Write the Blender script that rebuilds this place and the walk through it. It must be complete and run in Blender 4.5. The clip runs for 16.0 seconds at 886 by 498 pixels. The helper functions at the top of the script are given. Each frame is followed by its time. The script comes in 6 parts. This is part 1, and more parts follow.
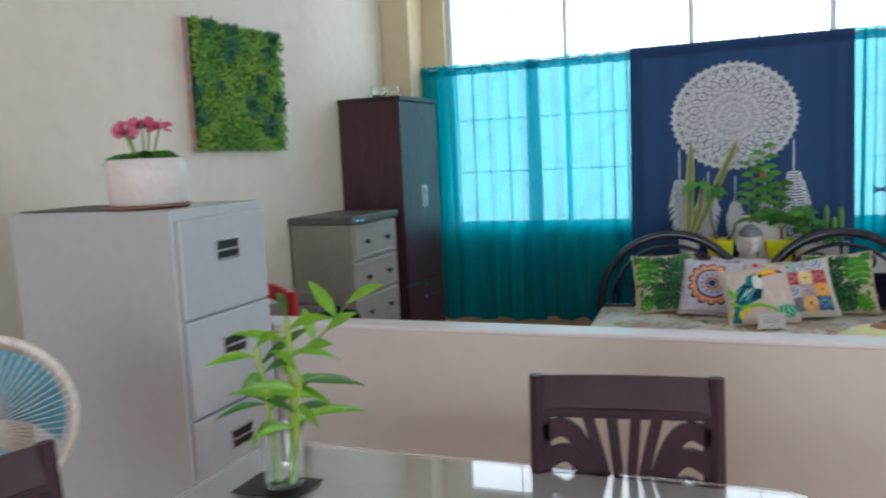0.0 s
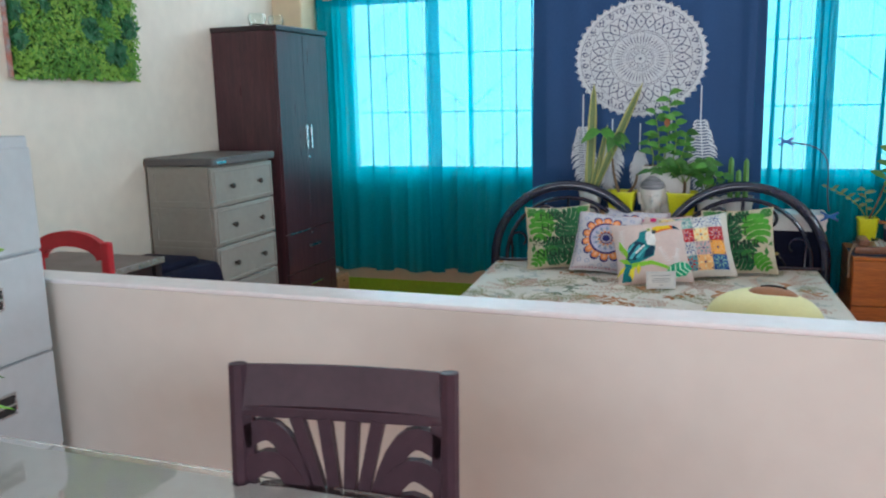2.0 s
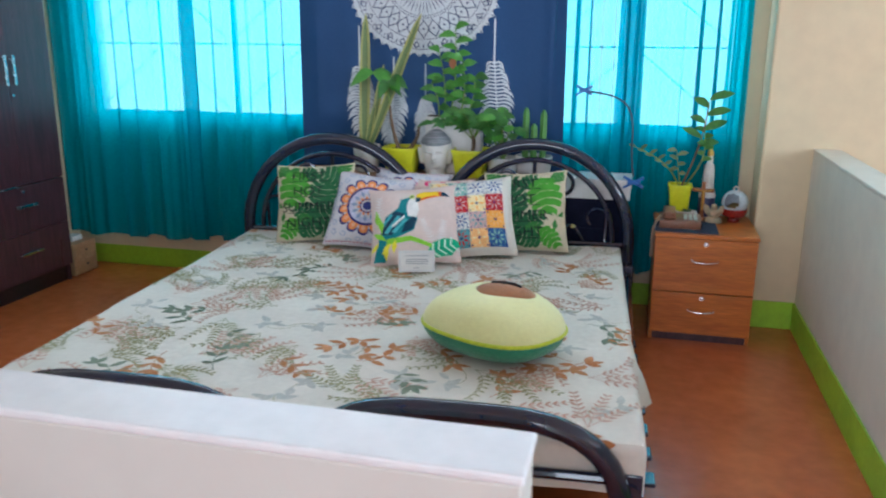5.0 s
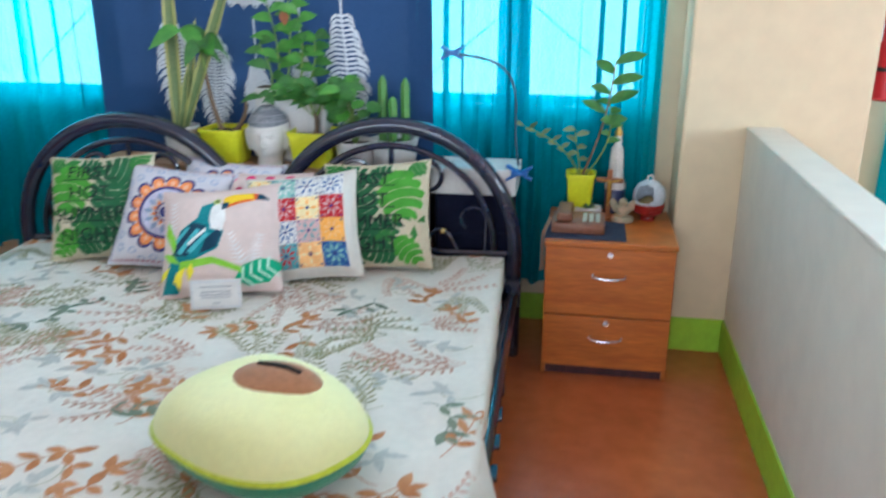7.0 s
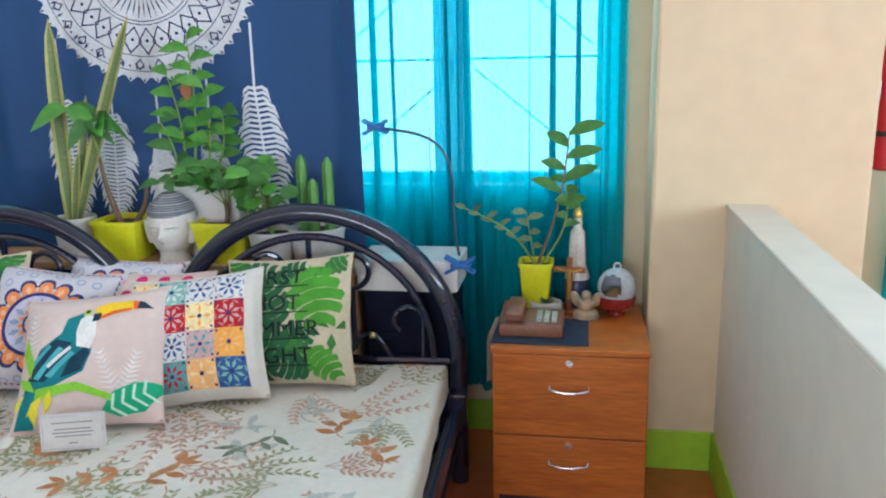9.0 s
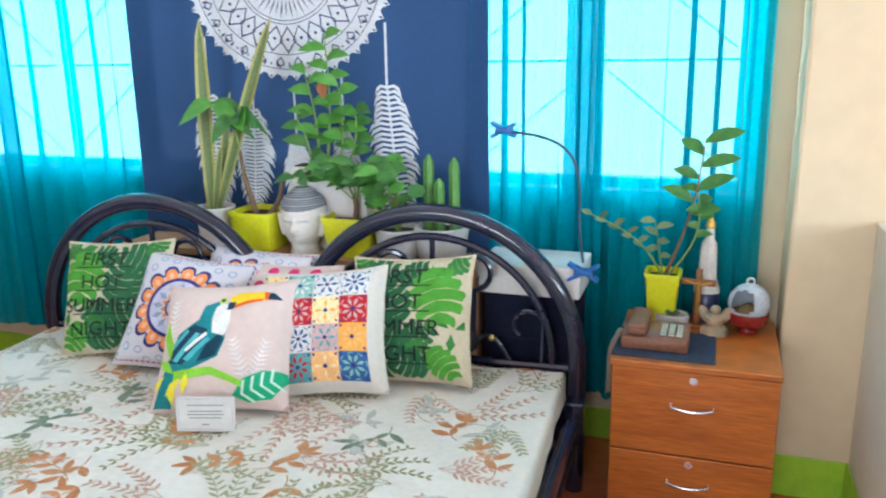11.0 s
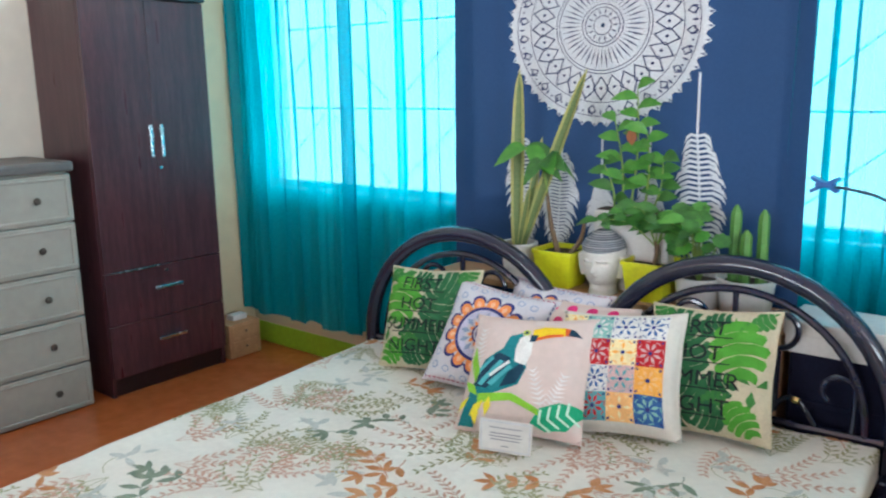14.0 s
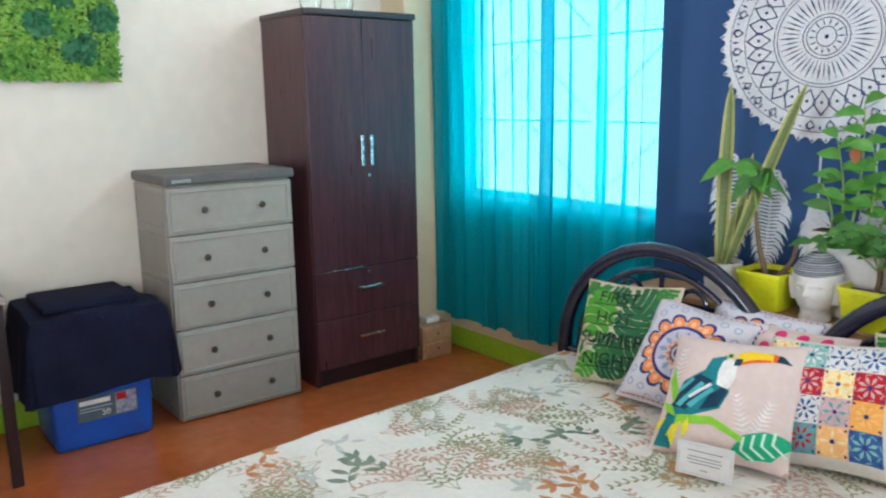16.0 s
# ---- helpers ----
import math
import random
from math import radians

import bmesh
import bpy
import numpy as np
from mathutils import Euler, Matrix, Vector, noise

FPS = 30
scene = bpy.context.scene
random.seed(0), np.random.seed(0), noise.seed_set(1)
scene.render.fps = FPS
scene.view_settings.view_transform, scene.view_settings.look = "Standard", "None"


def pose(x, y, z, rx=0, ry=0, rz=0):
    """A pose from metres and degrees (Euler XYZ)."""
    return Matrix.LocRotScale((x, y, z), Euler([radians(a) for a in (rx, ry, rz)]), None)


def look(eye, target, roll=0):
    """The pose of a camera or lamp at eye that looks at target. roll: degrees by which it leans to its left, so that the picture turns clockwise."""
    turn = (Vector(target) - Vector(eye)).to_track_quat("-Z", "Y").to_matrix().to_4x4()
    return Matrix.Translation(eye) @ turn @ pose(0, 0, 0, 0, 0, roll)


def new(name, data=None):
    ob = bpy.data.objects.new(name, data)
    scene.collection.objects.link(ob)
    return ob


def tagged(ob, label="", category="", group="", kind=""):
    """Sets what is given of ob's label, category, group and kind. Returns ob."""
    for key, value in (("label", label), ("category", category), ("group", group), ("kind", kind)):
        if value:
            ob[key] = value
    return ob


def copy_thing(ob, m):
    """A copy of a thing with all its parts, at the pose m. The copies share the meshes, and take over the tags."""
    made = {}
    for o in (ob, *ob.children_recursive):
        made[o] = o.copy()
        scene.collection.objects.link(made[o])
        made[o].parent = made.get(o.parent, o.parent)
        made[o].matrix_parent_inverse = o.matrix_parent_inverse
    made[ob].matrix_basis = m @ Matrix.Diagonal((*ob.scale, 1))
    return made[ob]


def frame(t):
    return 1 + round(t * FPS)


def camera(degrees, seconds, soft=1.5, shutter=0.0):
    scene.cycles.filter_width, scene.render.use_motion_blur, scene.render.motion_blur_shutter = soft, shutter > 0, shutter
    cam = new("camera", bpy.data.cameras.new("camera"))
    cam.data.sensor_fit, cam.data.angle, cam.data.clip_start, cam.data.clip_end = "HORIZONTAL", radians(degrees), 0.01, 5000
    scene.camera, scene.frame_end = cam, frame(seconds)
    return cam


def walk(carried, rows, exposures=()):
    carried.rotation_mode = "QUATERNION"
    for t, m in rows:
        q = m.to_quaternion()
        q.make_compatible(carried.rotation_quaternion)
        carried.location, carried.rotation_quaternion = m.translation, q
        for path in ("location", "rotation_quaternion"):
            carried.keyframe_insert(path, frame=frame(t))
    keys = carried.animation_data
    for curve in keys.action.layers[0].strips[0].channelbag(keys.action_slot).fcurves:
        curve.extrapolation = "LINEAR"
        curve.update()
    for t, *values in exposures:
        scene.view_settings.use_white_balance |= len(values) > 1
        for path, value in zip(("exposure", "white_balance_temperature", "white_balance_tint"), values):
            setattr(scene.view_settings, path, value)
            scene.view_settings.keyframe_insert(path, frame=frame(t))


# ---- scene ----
cam = camera(58.1, 16.0, soft=2.1, shutter=0.4)
PATH = [
    (0, (3.204, 2.018, 1.441), (2.458, 3.859, 1.211), -2.8),
    (0.5, (3.255, 2.205, 1.428), (2.663, 4.103, 1.207), -2.2),
    (1, (3.307, 2.352, 1.405), (2.75, 4.252, 1.123), -2.8),
    (1.5, (3.425, 2.466, 1.407), (2.804, 4.336, 1.062), -2.4),
    (2, (3.525, 2.535, 1.403), (2.87, 4.388, 1.031), -1.3),
    (2.5, (3.616, 2.691, 1.372), (2.952, 4.535, 0.975), -0.8),
    (3, (3.652, 2.833, 1.371), (2.95, 4.666, 0.99), -0.3),
    (3.5, (3.722, 2.945, 1.393), (2.99, 4.767, 1.012), -1.0),
    (4, (3.804, 3.138, 1.389), (3.141, 4.976, 0.965), -1.0),
    (4.2, (3.891, 3.267, 1.372), (3.275, 5.12, 0.936), -0.3),
    (4.5, (3.989, 3.415, 1.358), (3.472, 5.291, 0.897), 0.7),
    (6.8, (4.305, 4.497, 1.338), (3.932, 6.347, 0.676), -0.2),
    (7, (4.313, 4.607, 1.339), (3.986, 6.478, 0.714), 0.1),
    (7.5, (4.343, 4.843, 1.357), (4.13, 6.757, 0.815), -0.5),
    (8, (4.416, 4.994, 1.296), (4.135, 6.921, 0.841), -0.8),
    (8.2, (4.443, 5.033, 1.3), (4.151, 6.959, 0.848), -1.0),
    (10.3, (4.457, 5.129, 1.346), (3.963, 6.999, 0.837), -1.0),
    (10.5, (4.453, 5.129, 1.355), (3.924, 6.989, 0.845), -0.9),
    (11, (4.451, 5.125, 1.36), (3.817, 6.957, 0.869), -0.9),
    (11.5, (4.447, 5.112, 1.372), (3.708, 6.909, 0.9), -0.9),
    (12, (4.444, 5.083, 1.382), (3.611, 6.844, 0.928), -0.6),
    (12.5, (4.434, 5.066, 1.382), (3.492, 6.777, 0.955), -0.7),
    (13, (4.427, 5.043, 1.395), (3.392, 6.705, 0.987), -0.8),
    (13.5, (4.423, 5.023, 1.402), (3.28, 6.616, 1.007), -0.8),
    (14, (4.418, 5.0, 1.409), (3.186, 6.524, 1.009), -0.9),
    (14.5, (4.419, 4.985, 1.416), (3.087, 6.422, 1.017), -1.1),
    (15, (4.415, 4.974, 1.415), (3.001, 6.334, 1.027), -1.1),
    (15.5, (4.414, 4.949, 1.423), (2.927, 6.231, 1.04), -1.0),
    (16, (4.405, 4.923, 1.429), (2.855, 6.13, 1.057), -0.9),
]
EXPOSURES = [(0.0, -0.72, 6000, 8), (1.5, -0.3, 5920, 8), (4.4, -0.25, 5620, 8), (7.0, 0.2, 5450, 7), (8.0, -0.01, 5660, 9), (10.5, 0.47, 5760, 8), (11.0, 0.5, 5760, 8), (11.5, 0.47, 5760, 8), (12.0, 0.15, 5760, 8), (13.0, 0.17, 5840, 8), (16.0, 0.22, 5980, 8)]
walk(cam, [(t, look(eye, target, roll)) for t, eye, target, roll in PATH], EXPOSURES)

# ---- light ----
world = bpy.data.worlds.new("sky")
world.use_nodes = True
scene.world = world
wn = world.node_tree.nodes
sky = wn.new("ShaderNodeTexSky")
sky.sky_type, sky.sun_disc = "NISHITA", False
sky.sun_elevation, sky.sun_rotation = radians(48), radians(150)
sky.dust_density, sky.air_density = 4.0, 1.0
wn["Background"].inputs[1].default_value = 0.092
world.node_tree.links.new(sky.outputs[0], wn["Background"].inputs[0])
sun = bpy.data.lights.new("sun", "SUN")
sun.energy, sun.angle, sun.color = 1.2, radians(12), (1.0, 0.96, 0.9)
new("sun", sun).matrix_world = look((0, 0, 30), (-6, 8, 0))


def window_light(name, x, y, z, w, h, turn, watts, colour=(0.90, 0.96, 1.0)):
    """The sky's light through one opening; turn 0 shines towards -y."""
    lamp = bpy.data.lights.new(name, "AREA")
    lamp.shape, lamp.size, lamp.size_y, lamp.energy, lamp.color = "RECTANGLE", w, h, watts, colour
    ob = new(name, lamp)
    ob.matrix_world = pose(x, y, z, -90, 0, turn)
    return ob


window_light("window_light", 2.75, 7.95, 1.85, 3.6, 1.9, 0, 120)
window_light("window_light_side_room", 7.2, 7.95, 1.85, 3.2, 1.9, 0, 110)
window_light("window_light_right", 9.05, 3.0, 1.75, 4.4, 1.7, -90, 230)
window_light("window_light_back", 3.1, -2.1, 1.75, 4.0, 1.6, 180, 180, (0.96, 0.97, 1.0))

# ---- materials ----


def material(name, base, other=None, scale=6.0, rough=0.6, metal=0.0, bump=0.0, bump_scale=60.0, coat=0.0, fine=None, stretch=None,
             detail=0.18, sheen=0.0, spec=0.5):
    """A surface with a broad and a fine variation of colour, and a fine relief."""
    m = bpy.data.materials.new(name)
    m.use_nodes = True
    n, l = m.node_tree.nodes, m.node_tree.links
    b = n["Principled BSDF"]
    b.inputs["Roughness"].default_value, b.inputs["Metallic"].default_value = rough, metal
    b.inputs["Coat Weight"].default_value, b.inputs["Sheen Weight"].default_value = coat, sheen
    b.inputs["Specular IOR Level"].default_value = spec
    coord = n.new("ShaderNodeTexCoord")
    place = coord.outputs["Object"]
    if stretch:
        mapping = n.new("ShaderNodeMapping")
        mapping.inputs["Scale"].default_value = stretch
        l.new(place, mapping.inputs[0])
        place = mapping.outputs[0]
    other = other or tuple(c * 0.82 for c in base)
    broad = n.new("ShaderNodeTexNoise")
    broad.inputs["Scale"].default_value, broad.inputs["Detail"].default_value = scale, 4
    l.new(place, broad.inputs[0])
    ramp = n.new("ShaderNodeMapRange")
    ramp.inputs["From Min"].default_value, ramp.inputs["From Max"].default_value = 0.35, 0.65
    l.new(broad.outputs[0], ramp.inputs[0])
    mix = n.new("ShaderNodeMix")
    mix.data_type = "RGBA"
    mix.inputs["A"].default_value, mix.inputs["B"].default_value = (*base, 1), (*other, 1)
    l.new(ramp.outputs[0], mix.inputs["Factor"])
    grain = n.new("ShaderNodeTexNoise")
    grain.inputs["Scale"].default_value, grain.inputs["Detail"].default_value = fine or scale * 9, 6
    l.new(place, grain.inputs[0])
    tone = n.new("ShaderNodeMapRange")
    tone.inputs["From Min"].default_value, tone.inputs["From Max"].default_value = 0.3, 0.7
    tone.inputs["To Min"].default_value, tone.inputs["To Max"].default_value = 1 - detail, 1 + detail * 0.5
    l.new(grain.outputs[0], tone.inputs[0])
    shade = n.new("ShaderNodeVectorMath")
    shade.operation = "SCALE"
    l.new(mix.outputs["Result"], shade.inputs[0])
    l.new(tone.outputs[0], shade.inputs["Scale"])
    l.new(shade.outputs[0], b.inputs["Base Color"])
    rougher = n.new("ShaderNodeMapRange")
    rougher.inputs["To Min"].default_value, rougher.inputs["To Max"].default_value = max(rough - 0.08, 0.02), min(rough + 0.1, 1)
    l.new(broad.outputs[0], rougher.inputs[0])
    l.new(rougher.outputs[0], b.inputs["Roughness"])
    if bump:
        relief = n.new("ShaderNodeTexNoise")
        relief.inputs["Scale"].default_value, relief.inputs["Detail"].default_value = bump_scale, 5
        l.new(place, relief.inputs[0])
        node = n.new("ShaderNodeBump")
        node.inputs["Strength"].default_value, node.inputs["Distance"].default_value = bump, 0.004
        l.new(relief.outputs[0], node.inputs["Height"])
        l.new(node.outputs[0], b.inputs["Normal"])
    return m


def weave(name, base, other, clear, glow, tint, scale=90.0):
    """Thin cloth: part of the light goes straight through, part is scattered through it."""
    m = bpy.data.materials.new(name)
    m.use_nodes = True
    n, l = m.node_tree.nodes, m.node_tree.links
    out, b = n["Material Output"], n["Principled BSDF"]
    b.inputs["Roughness"].default_value, b.inputs["Specular IOR Level"].default_value = 0.85, 0.15
    coord = n.new("ShaderNodeTexCoord")
    noise_ = n.new("ShaderNodeTexNoise")
    noise_.inputs["Scale"].default_value, noise_.inputs["Detail"].default_value = scale, 4
    l.new(coord.outputs["Object"], noise_.inputs[0])
    mix = n.new("ShaderNodeMix")
    mix.data_type = "RGBA"
    mix.inputs["A"].default_value, mix.inputs["B"].default_value = (*base, 1), (*other, 1)
    l.new(noise_.outputs[0], mix.inputs["Factor"])
    l.new(mix.outputs["Result"], b.inputs["Base Color"])
    through_ = n.new("ShaderNodeBsdfTranslucent")
    l.new(mix.outputs["Result"], through_.inputs[0])
    straight = n.new("ShaderNodeBsdfTransparent")
    straight.inputs[0].default_value = (*tint, 1)
    one, two = n.new("ShaderNodeMixShader"), n.new("ShaderNodeMixShader")
    one.inputs[0].default_value, two.inputs[0].default_value = glow, clear
    l.new(b.outputs[0], one.inputs[1])
    l.new(through_.outputs[0], one.inputs[2])
    l.new(one.outputs[0], two.inputs[1])
    l.new(straight.outputs[0], two.inputs[2])
    l.new(two.outputs[0], out.inputs[0])
    return m


def glass(name, tint=(1, 1, 1), rough=0.0):
    m = bpy.data.materials.new(name)
    m.use_nodes = True
    b = m.node_tree.nodes["Principled BSDF"]
    b.inputs["Base Color"].default_value, b.inputs["Roughness"].default_value = (*tint, 1), rough
    b.inputs["Transmission Weight"].default_value, b.inputs["IOR"].default_value = 1.0, 1.45
    return m


WALL = material("wall_paint", (0.75, 0.695, 0.595), (0.71, 0.655, 0.56), 1.4, 0.55, bump=0.12, bump_scale=120, detail=0.05)
CREAM = material("cream_paint", (0.70, 0.59, 0.385), (0.66, 0.55, 0.36), 1.5, 0.5, bump=0.1, bump_scale=110, detail=0.05)
PARTITION = material("partition_paint", (0.665, 0.655, 0.60), (0.63, 0.62, 0.565), 1.2, 0.5, bump=0.06, bump_scale=90, detail=0.03)
CAP = material("white_paint", (0.82, 0.82, 0.82), (0.77, 0.77, 0.78), 3, 0.35, bump=0.08, detail=0.05)
LIME = material("lime_paint", (0.36, 0.62, 0.03), (0.31, 0.56, 0.03), 4, 0.4, bump=0.1, detail=0.1)
FLOOR = material("red_floor", (0.56, 0.145, 0.040), (0.46, 0.11, 0.031), 2.2, 0.22, bump=0.06, bump_scale=18, coat=0.2, detail=0.14, fine=16)
CEILING = material("ceiling_paint", (0.8, 0.79, 0.76), None, 2, 0.8, detail=0.04)
FRAME = material("window_paint", (0.68, 0.70, 0.70), (0.6, 0.63, 0.63), 7, 0.45, detail=0.1)
IRON = material("grille_iron", (0.16, 0.18, 0.19), (0.1, 0.12, 0.13), 12, 0.5, metal=0.3)
TEAL = weave("teal_curtain", (0.004, 0.28, 0.36), (0.012, 0.47, 0.59), 0.21, 0.50, (0.44, 0.69, 0.73))
NAVY = weave("navy_curtain", (0.018, 0.050, 0.128), (0.026, 0.064, 0.155), 0.006, 0.03, (0.3, 0.45, 0.8))
WENGE = material("dark_wood", (0.085, 0.031, 0.038), (0.05, 0.019, 0.025), 3, 0.3, stretch=(14, 14, 1.0), bump=0.1, bump_scale=8, detail=0.35, fine=20)
WENGE_DARK = material("darker_wood", (0.028, 0.014, 0.016), (0.02, 0.011, 0.013), 4, 0.35, detail=0.25)
OAK = material("orange_wood", (0.58, 0.18, 0.028), (0.45, 0.125, 0.018), 2.4, 0.33, stretch=(1, 1, 12), bump=0.06, bump_scale=8, detail=0.3, fine=14)
SHELFWOOD = material("pale_wood", (0.52, 0.31, 0.16), (0.44, 0.25, 0.12), 2.4, 0.5, stretch=(1, 10, 10), detail=0.25, fine=14)
GREY = material("grey_plastic", (0.34, 0.325, 0.285), (0.31, 0.295, 0.26), 3, 0.48, bump=0.05, bump_scale=200, detail=0.06)
GREY_TOP = material("dark_grey_plastic", (0.13, 0.125, 0.12), (0.105, 0.10, 0.1), 5, 0.5, detail=0.12)
STEEL_PAINT = material("grey_steel_paint", (0.47, 0.52, 0.54), (0.44, 0.49, 0.51), 2.5, 0.38, bump=0.04, bump_scale=160, detail=0.05)
CHROME = material("brushed_steel", (0.7, 0.7, 0.71), None, 40, 0.25, metal=1.0)
BRONZE = material("aged_metal", (0.12, 0.1, 0.085), None, 40, 0.4, metal=0.7)
TUBE = material("blue_black_enamel", (0.012, 0.016, 0.045), (0.008, 0.011, 0.03), 8, 0.16, coat=0.6, detail=0.1)
SHEET = material("cotton_sheet", (0.80, 0.765, 0.69), (0.75, 0.715, 0.645), 5, 0.85, bump=0.15, bump_scale=400, detail=0.05, spec=0.2)
BLACK = material("black_paint", (0.012, 0.012, 0.014), None, 8, 0.4)
WHITE = material("white_gloss", (0.8, 0.8, 0.78), None, 6, 0.3, detail=0.06)
BLUE_BOX = material("blue_plastic", (0.012, 0.11, 0.56), (0.01, 0.085, 0.46), 5, 0.3, detail=0.1)
DARK_CLOTH = material("navy_cloth", (0.012, 0.014, 0.035), (0.009, 0.01, 0.026), 9, 0.9, bump=0.2, bump_scale=300, spec=0.15)
RED = material("red_plastic", (0.5, 0.012, 0.022), (0.42, 0.01, 0.02), 5, 0.35, detail=0.1)
LEAF = material("leaf", (0.045, 0.17, 0.022), (0.075, 0.24, 0.035), 9, 0.42, detail=0.3)
LEAF_LIGHT = material("light_leaf", (0.13, 0.36, 0.03), (0.2, 0.44, 0.05), 9, 0.42, detail=0.25)
LIMEPOT = material("yellow_green_plastic", (0.74, 0.76, 0.012), (0.68, 0.70, 0.012), 7, 0.35, detail=0.08)
SOIL = material("soil", (0.06, 0.04, 0.028), (0.1, 0.07, 0.05), 60, 0.95, bump=0.6, bump_scale=200, detail=0.4)
GLASS = glass("clear_glass", (0.95, 1.0, 0.98))
PANE = glass("window_glass")

# ---- mesh helpers ----


def part(name, bm, mat, parent=None, label="", smooth=False):
    """Links a bmesh as one mesh object, under a thing or a part."""
    me = bpy.data.meshes.new(name)
    bmesh.ops.recalc_face_normals(bm, faces=bm.faces)
    bm.to_mesh(me)
    bm.free()
    if smooth:
        me.polygons.foreach_set("use_smooth", [True] * len(me.polygons))
        me.set_sharp_from_angle(angle=radians(42))
    for one in mat if isinstance(mat, (list, tuple)) else [mat]:
        me.materials.append(one)
    ob = new(name, me)
    if parent:
        ob.parent = parent
    if label:
        ob["label"] = label
    return ob


def thing(name, label, category, m=None, group="", kind=""):
    """An empty at the base of a thing, to which its parts are tied."""
    ob = tagged(new(name), label, category, group, kind)
    ob.empty_display_size = 0.1
    if m:
        ob.matrix_basis = m
    return ob


def box(x0, x1, y0, y1, z0, z1, bevel=0.0, bm=None, segments=2):
    bm = bm or bmesh.new()
    made = bmesh.ops.create_cube(bm, size=1, matrix=Matrix.LocRotScale(((x0 + x1) / 2, (y0 + y1) / 2, (z0 + z1) / 2), None, (x1 - x0, y1 - y0, z1 - z0)))
    if bevel:
        edges = list({e for v in made["verts"] for e in v.link_edges})
        bmesh.ops.bevel(bm, geom=edges, offset=bevel, segments=segments, affect="EDGES", profile=0.5)
    return bm


def tube(points, r, seg=8, closed=False, bm=None, ends=True):
    """A round bar along points; r may be one radius or one for each point."""
    bm = bm or bmesh.new()
    pts = [Vector(p) for p in points]
    k = len(pts)
    rs = r if isinstance(r, (list, tuple)) else [r] * k
    rings, up = [], None
    for i, p in enumerate(pts):
        a = pts[(i - 1) % k] if closed or i else p
        b = pts[(i + 1) % k] if closed or i < k - 1 else p
        d = (b - a).normalized()
        if up is None:
            up = d.orthogonal().normalized()
        up = (up - d * up.dot(d)).normalized()
        side = d.cross(up)
        rings.append([bm.verts.new(p + (up * math.cos(q) + side * math.sin(q)) * rs[i]) for q in (2 * math.pi * j / seg for j in range(seg))])
    for i in range(k if closed else k - 1):
        a, b = rings[i], rings[(i + 1) % k]
        for j in range(seg):
            bm.faces.new((a[j], a[(j + 1) % seg], b[(j + 1) % seg], b[j]))
    if ends and not closed:
        bm.faces.new(rings[0][::-1])
        bm.faces.new(rings[-1])
    return bm


def lathe(profile, seg=24, centre=(0, 0, 0), bm=None, squash=1.0, square=0.0):
    """A turned body from rows of radius and height; square above 0 gives rounded square sections."""
    bm = bm or bmesh.new()
    rings = []
    for r, z in profile:
        ring = []
        for j in range(seg):
            q = 2 * math.pi * j / seg
            c, s = math.cos(q), math.sin(q)
            f = 1.0
            if square:
                f = (abs(c) ** square + abs(s) ** square) ** (-1 / square)
            ring.append(bm.verts.new((centre[0] + r * c * f, centre[1] + r * s * f * squash, centre[2] + z)))
        rings.append(ring)
    for a, b in zip(rings, rings[1:]):
        for j in range(seg):
            bm.faces.new((a[j], a[(j + 1) % seg], b[(j + 1) % seg], b[j]))
    bm.faces.new(rings[0][::-1])
    bm.faces.new(rings[-1])
    return bm


def sheet_mesh(f, nu, nv, thick=0.0, bm=None):
    """A surface from f(u, v), u and v from 0 to 1."""
    bm = bm or bmesh.new()
    vs = [[bm.verts.new(f(i / nu, j / nv)) for j in range(nv + 1)] for i in range(nu + 1)]
    for i in range(nu):
        for j in range(nv):
            bm.faces.new((vs[i][j], vs[i + 1][j], vs[i + 1][j + 1], vs[i][j + 1]))
    if thick:
        bmesh.ops.recalc_face_normals(bm, faces=bm.faces)
        bmesh.ops.solidify(bm, geom=bm.faces[:], thickness=thick)
    return bm


def structure(name, bm, mat, label, category, smooth=False):
    return tagged(part(name, bm, mat, None, "", smooth), label, category, "", "structure")


# ---- the rooms ----
WX, WY, FAR, BACK = 0.572, 7.76, 9.0, -2.05
TOP = 2.95
structure("floor", box(WX - 0.15, FAR + 0.15, BACK - 0.15, WY + 0.2, -0.12, 0), FLOOR, "polished red-brown cement floor with worn patches", "floor")
structure("ceiling", box(WX - 0.15, FAR + 0.15, BACK - 0.15, WY + 0.2, TOP, TOP + 0.12), CEILING, "plain white painted ceiling over both rooms", "ceiling")
structure("wall_west", box(WX - 0.15, WX, BACK - 0.15, WY + 0.2, 0, TOP), WALL, "plain off-white painted wall with a moss panel", "wall")
SILL, HEAD = 0.885, 2.78
bm = box(WX, FAR, WY, WY + 0.18, 0, SILL)
box(WX, FAR, WY, WY + 0.18, HEAD, TOP, bm=bm)
box(WX, 0.97, WY, WY + 0.18, SILL, HEAD, bm=bm)
box(4.56, 5.45, WY, WY + 0.18, SILL, HEAD, bm=bm)
box(8.9, FAR, WY, WY + 0.18, SILL, HEAD, bm=bm)
structure("wall_north", bm, CREAM, "cream painted window wall with long openings", "wall")
bm = box(FAR, FAR + 0.15, BACK, WY, 0, 0.9)
box(FAR, FAR + 0.15, BACK, WY, 2.6, TOP, bm=bm)
box(FAR, FAR + 0.15, BACK, 0.8, 0.9, 2.6, bm=bm)
box(FAR, FAR + 0.15, 5.2, WY, 0.9, 2.6, bm=bm)
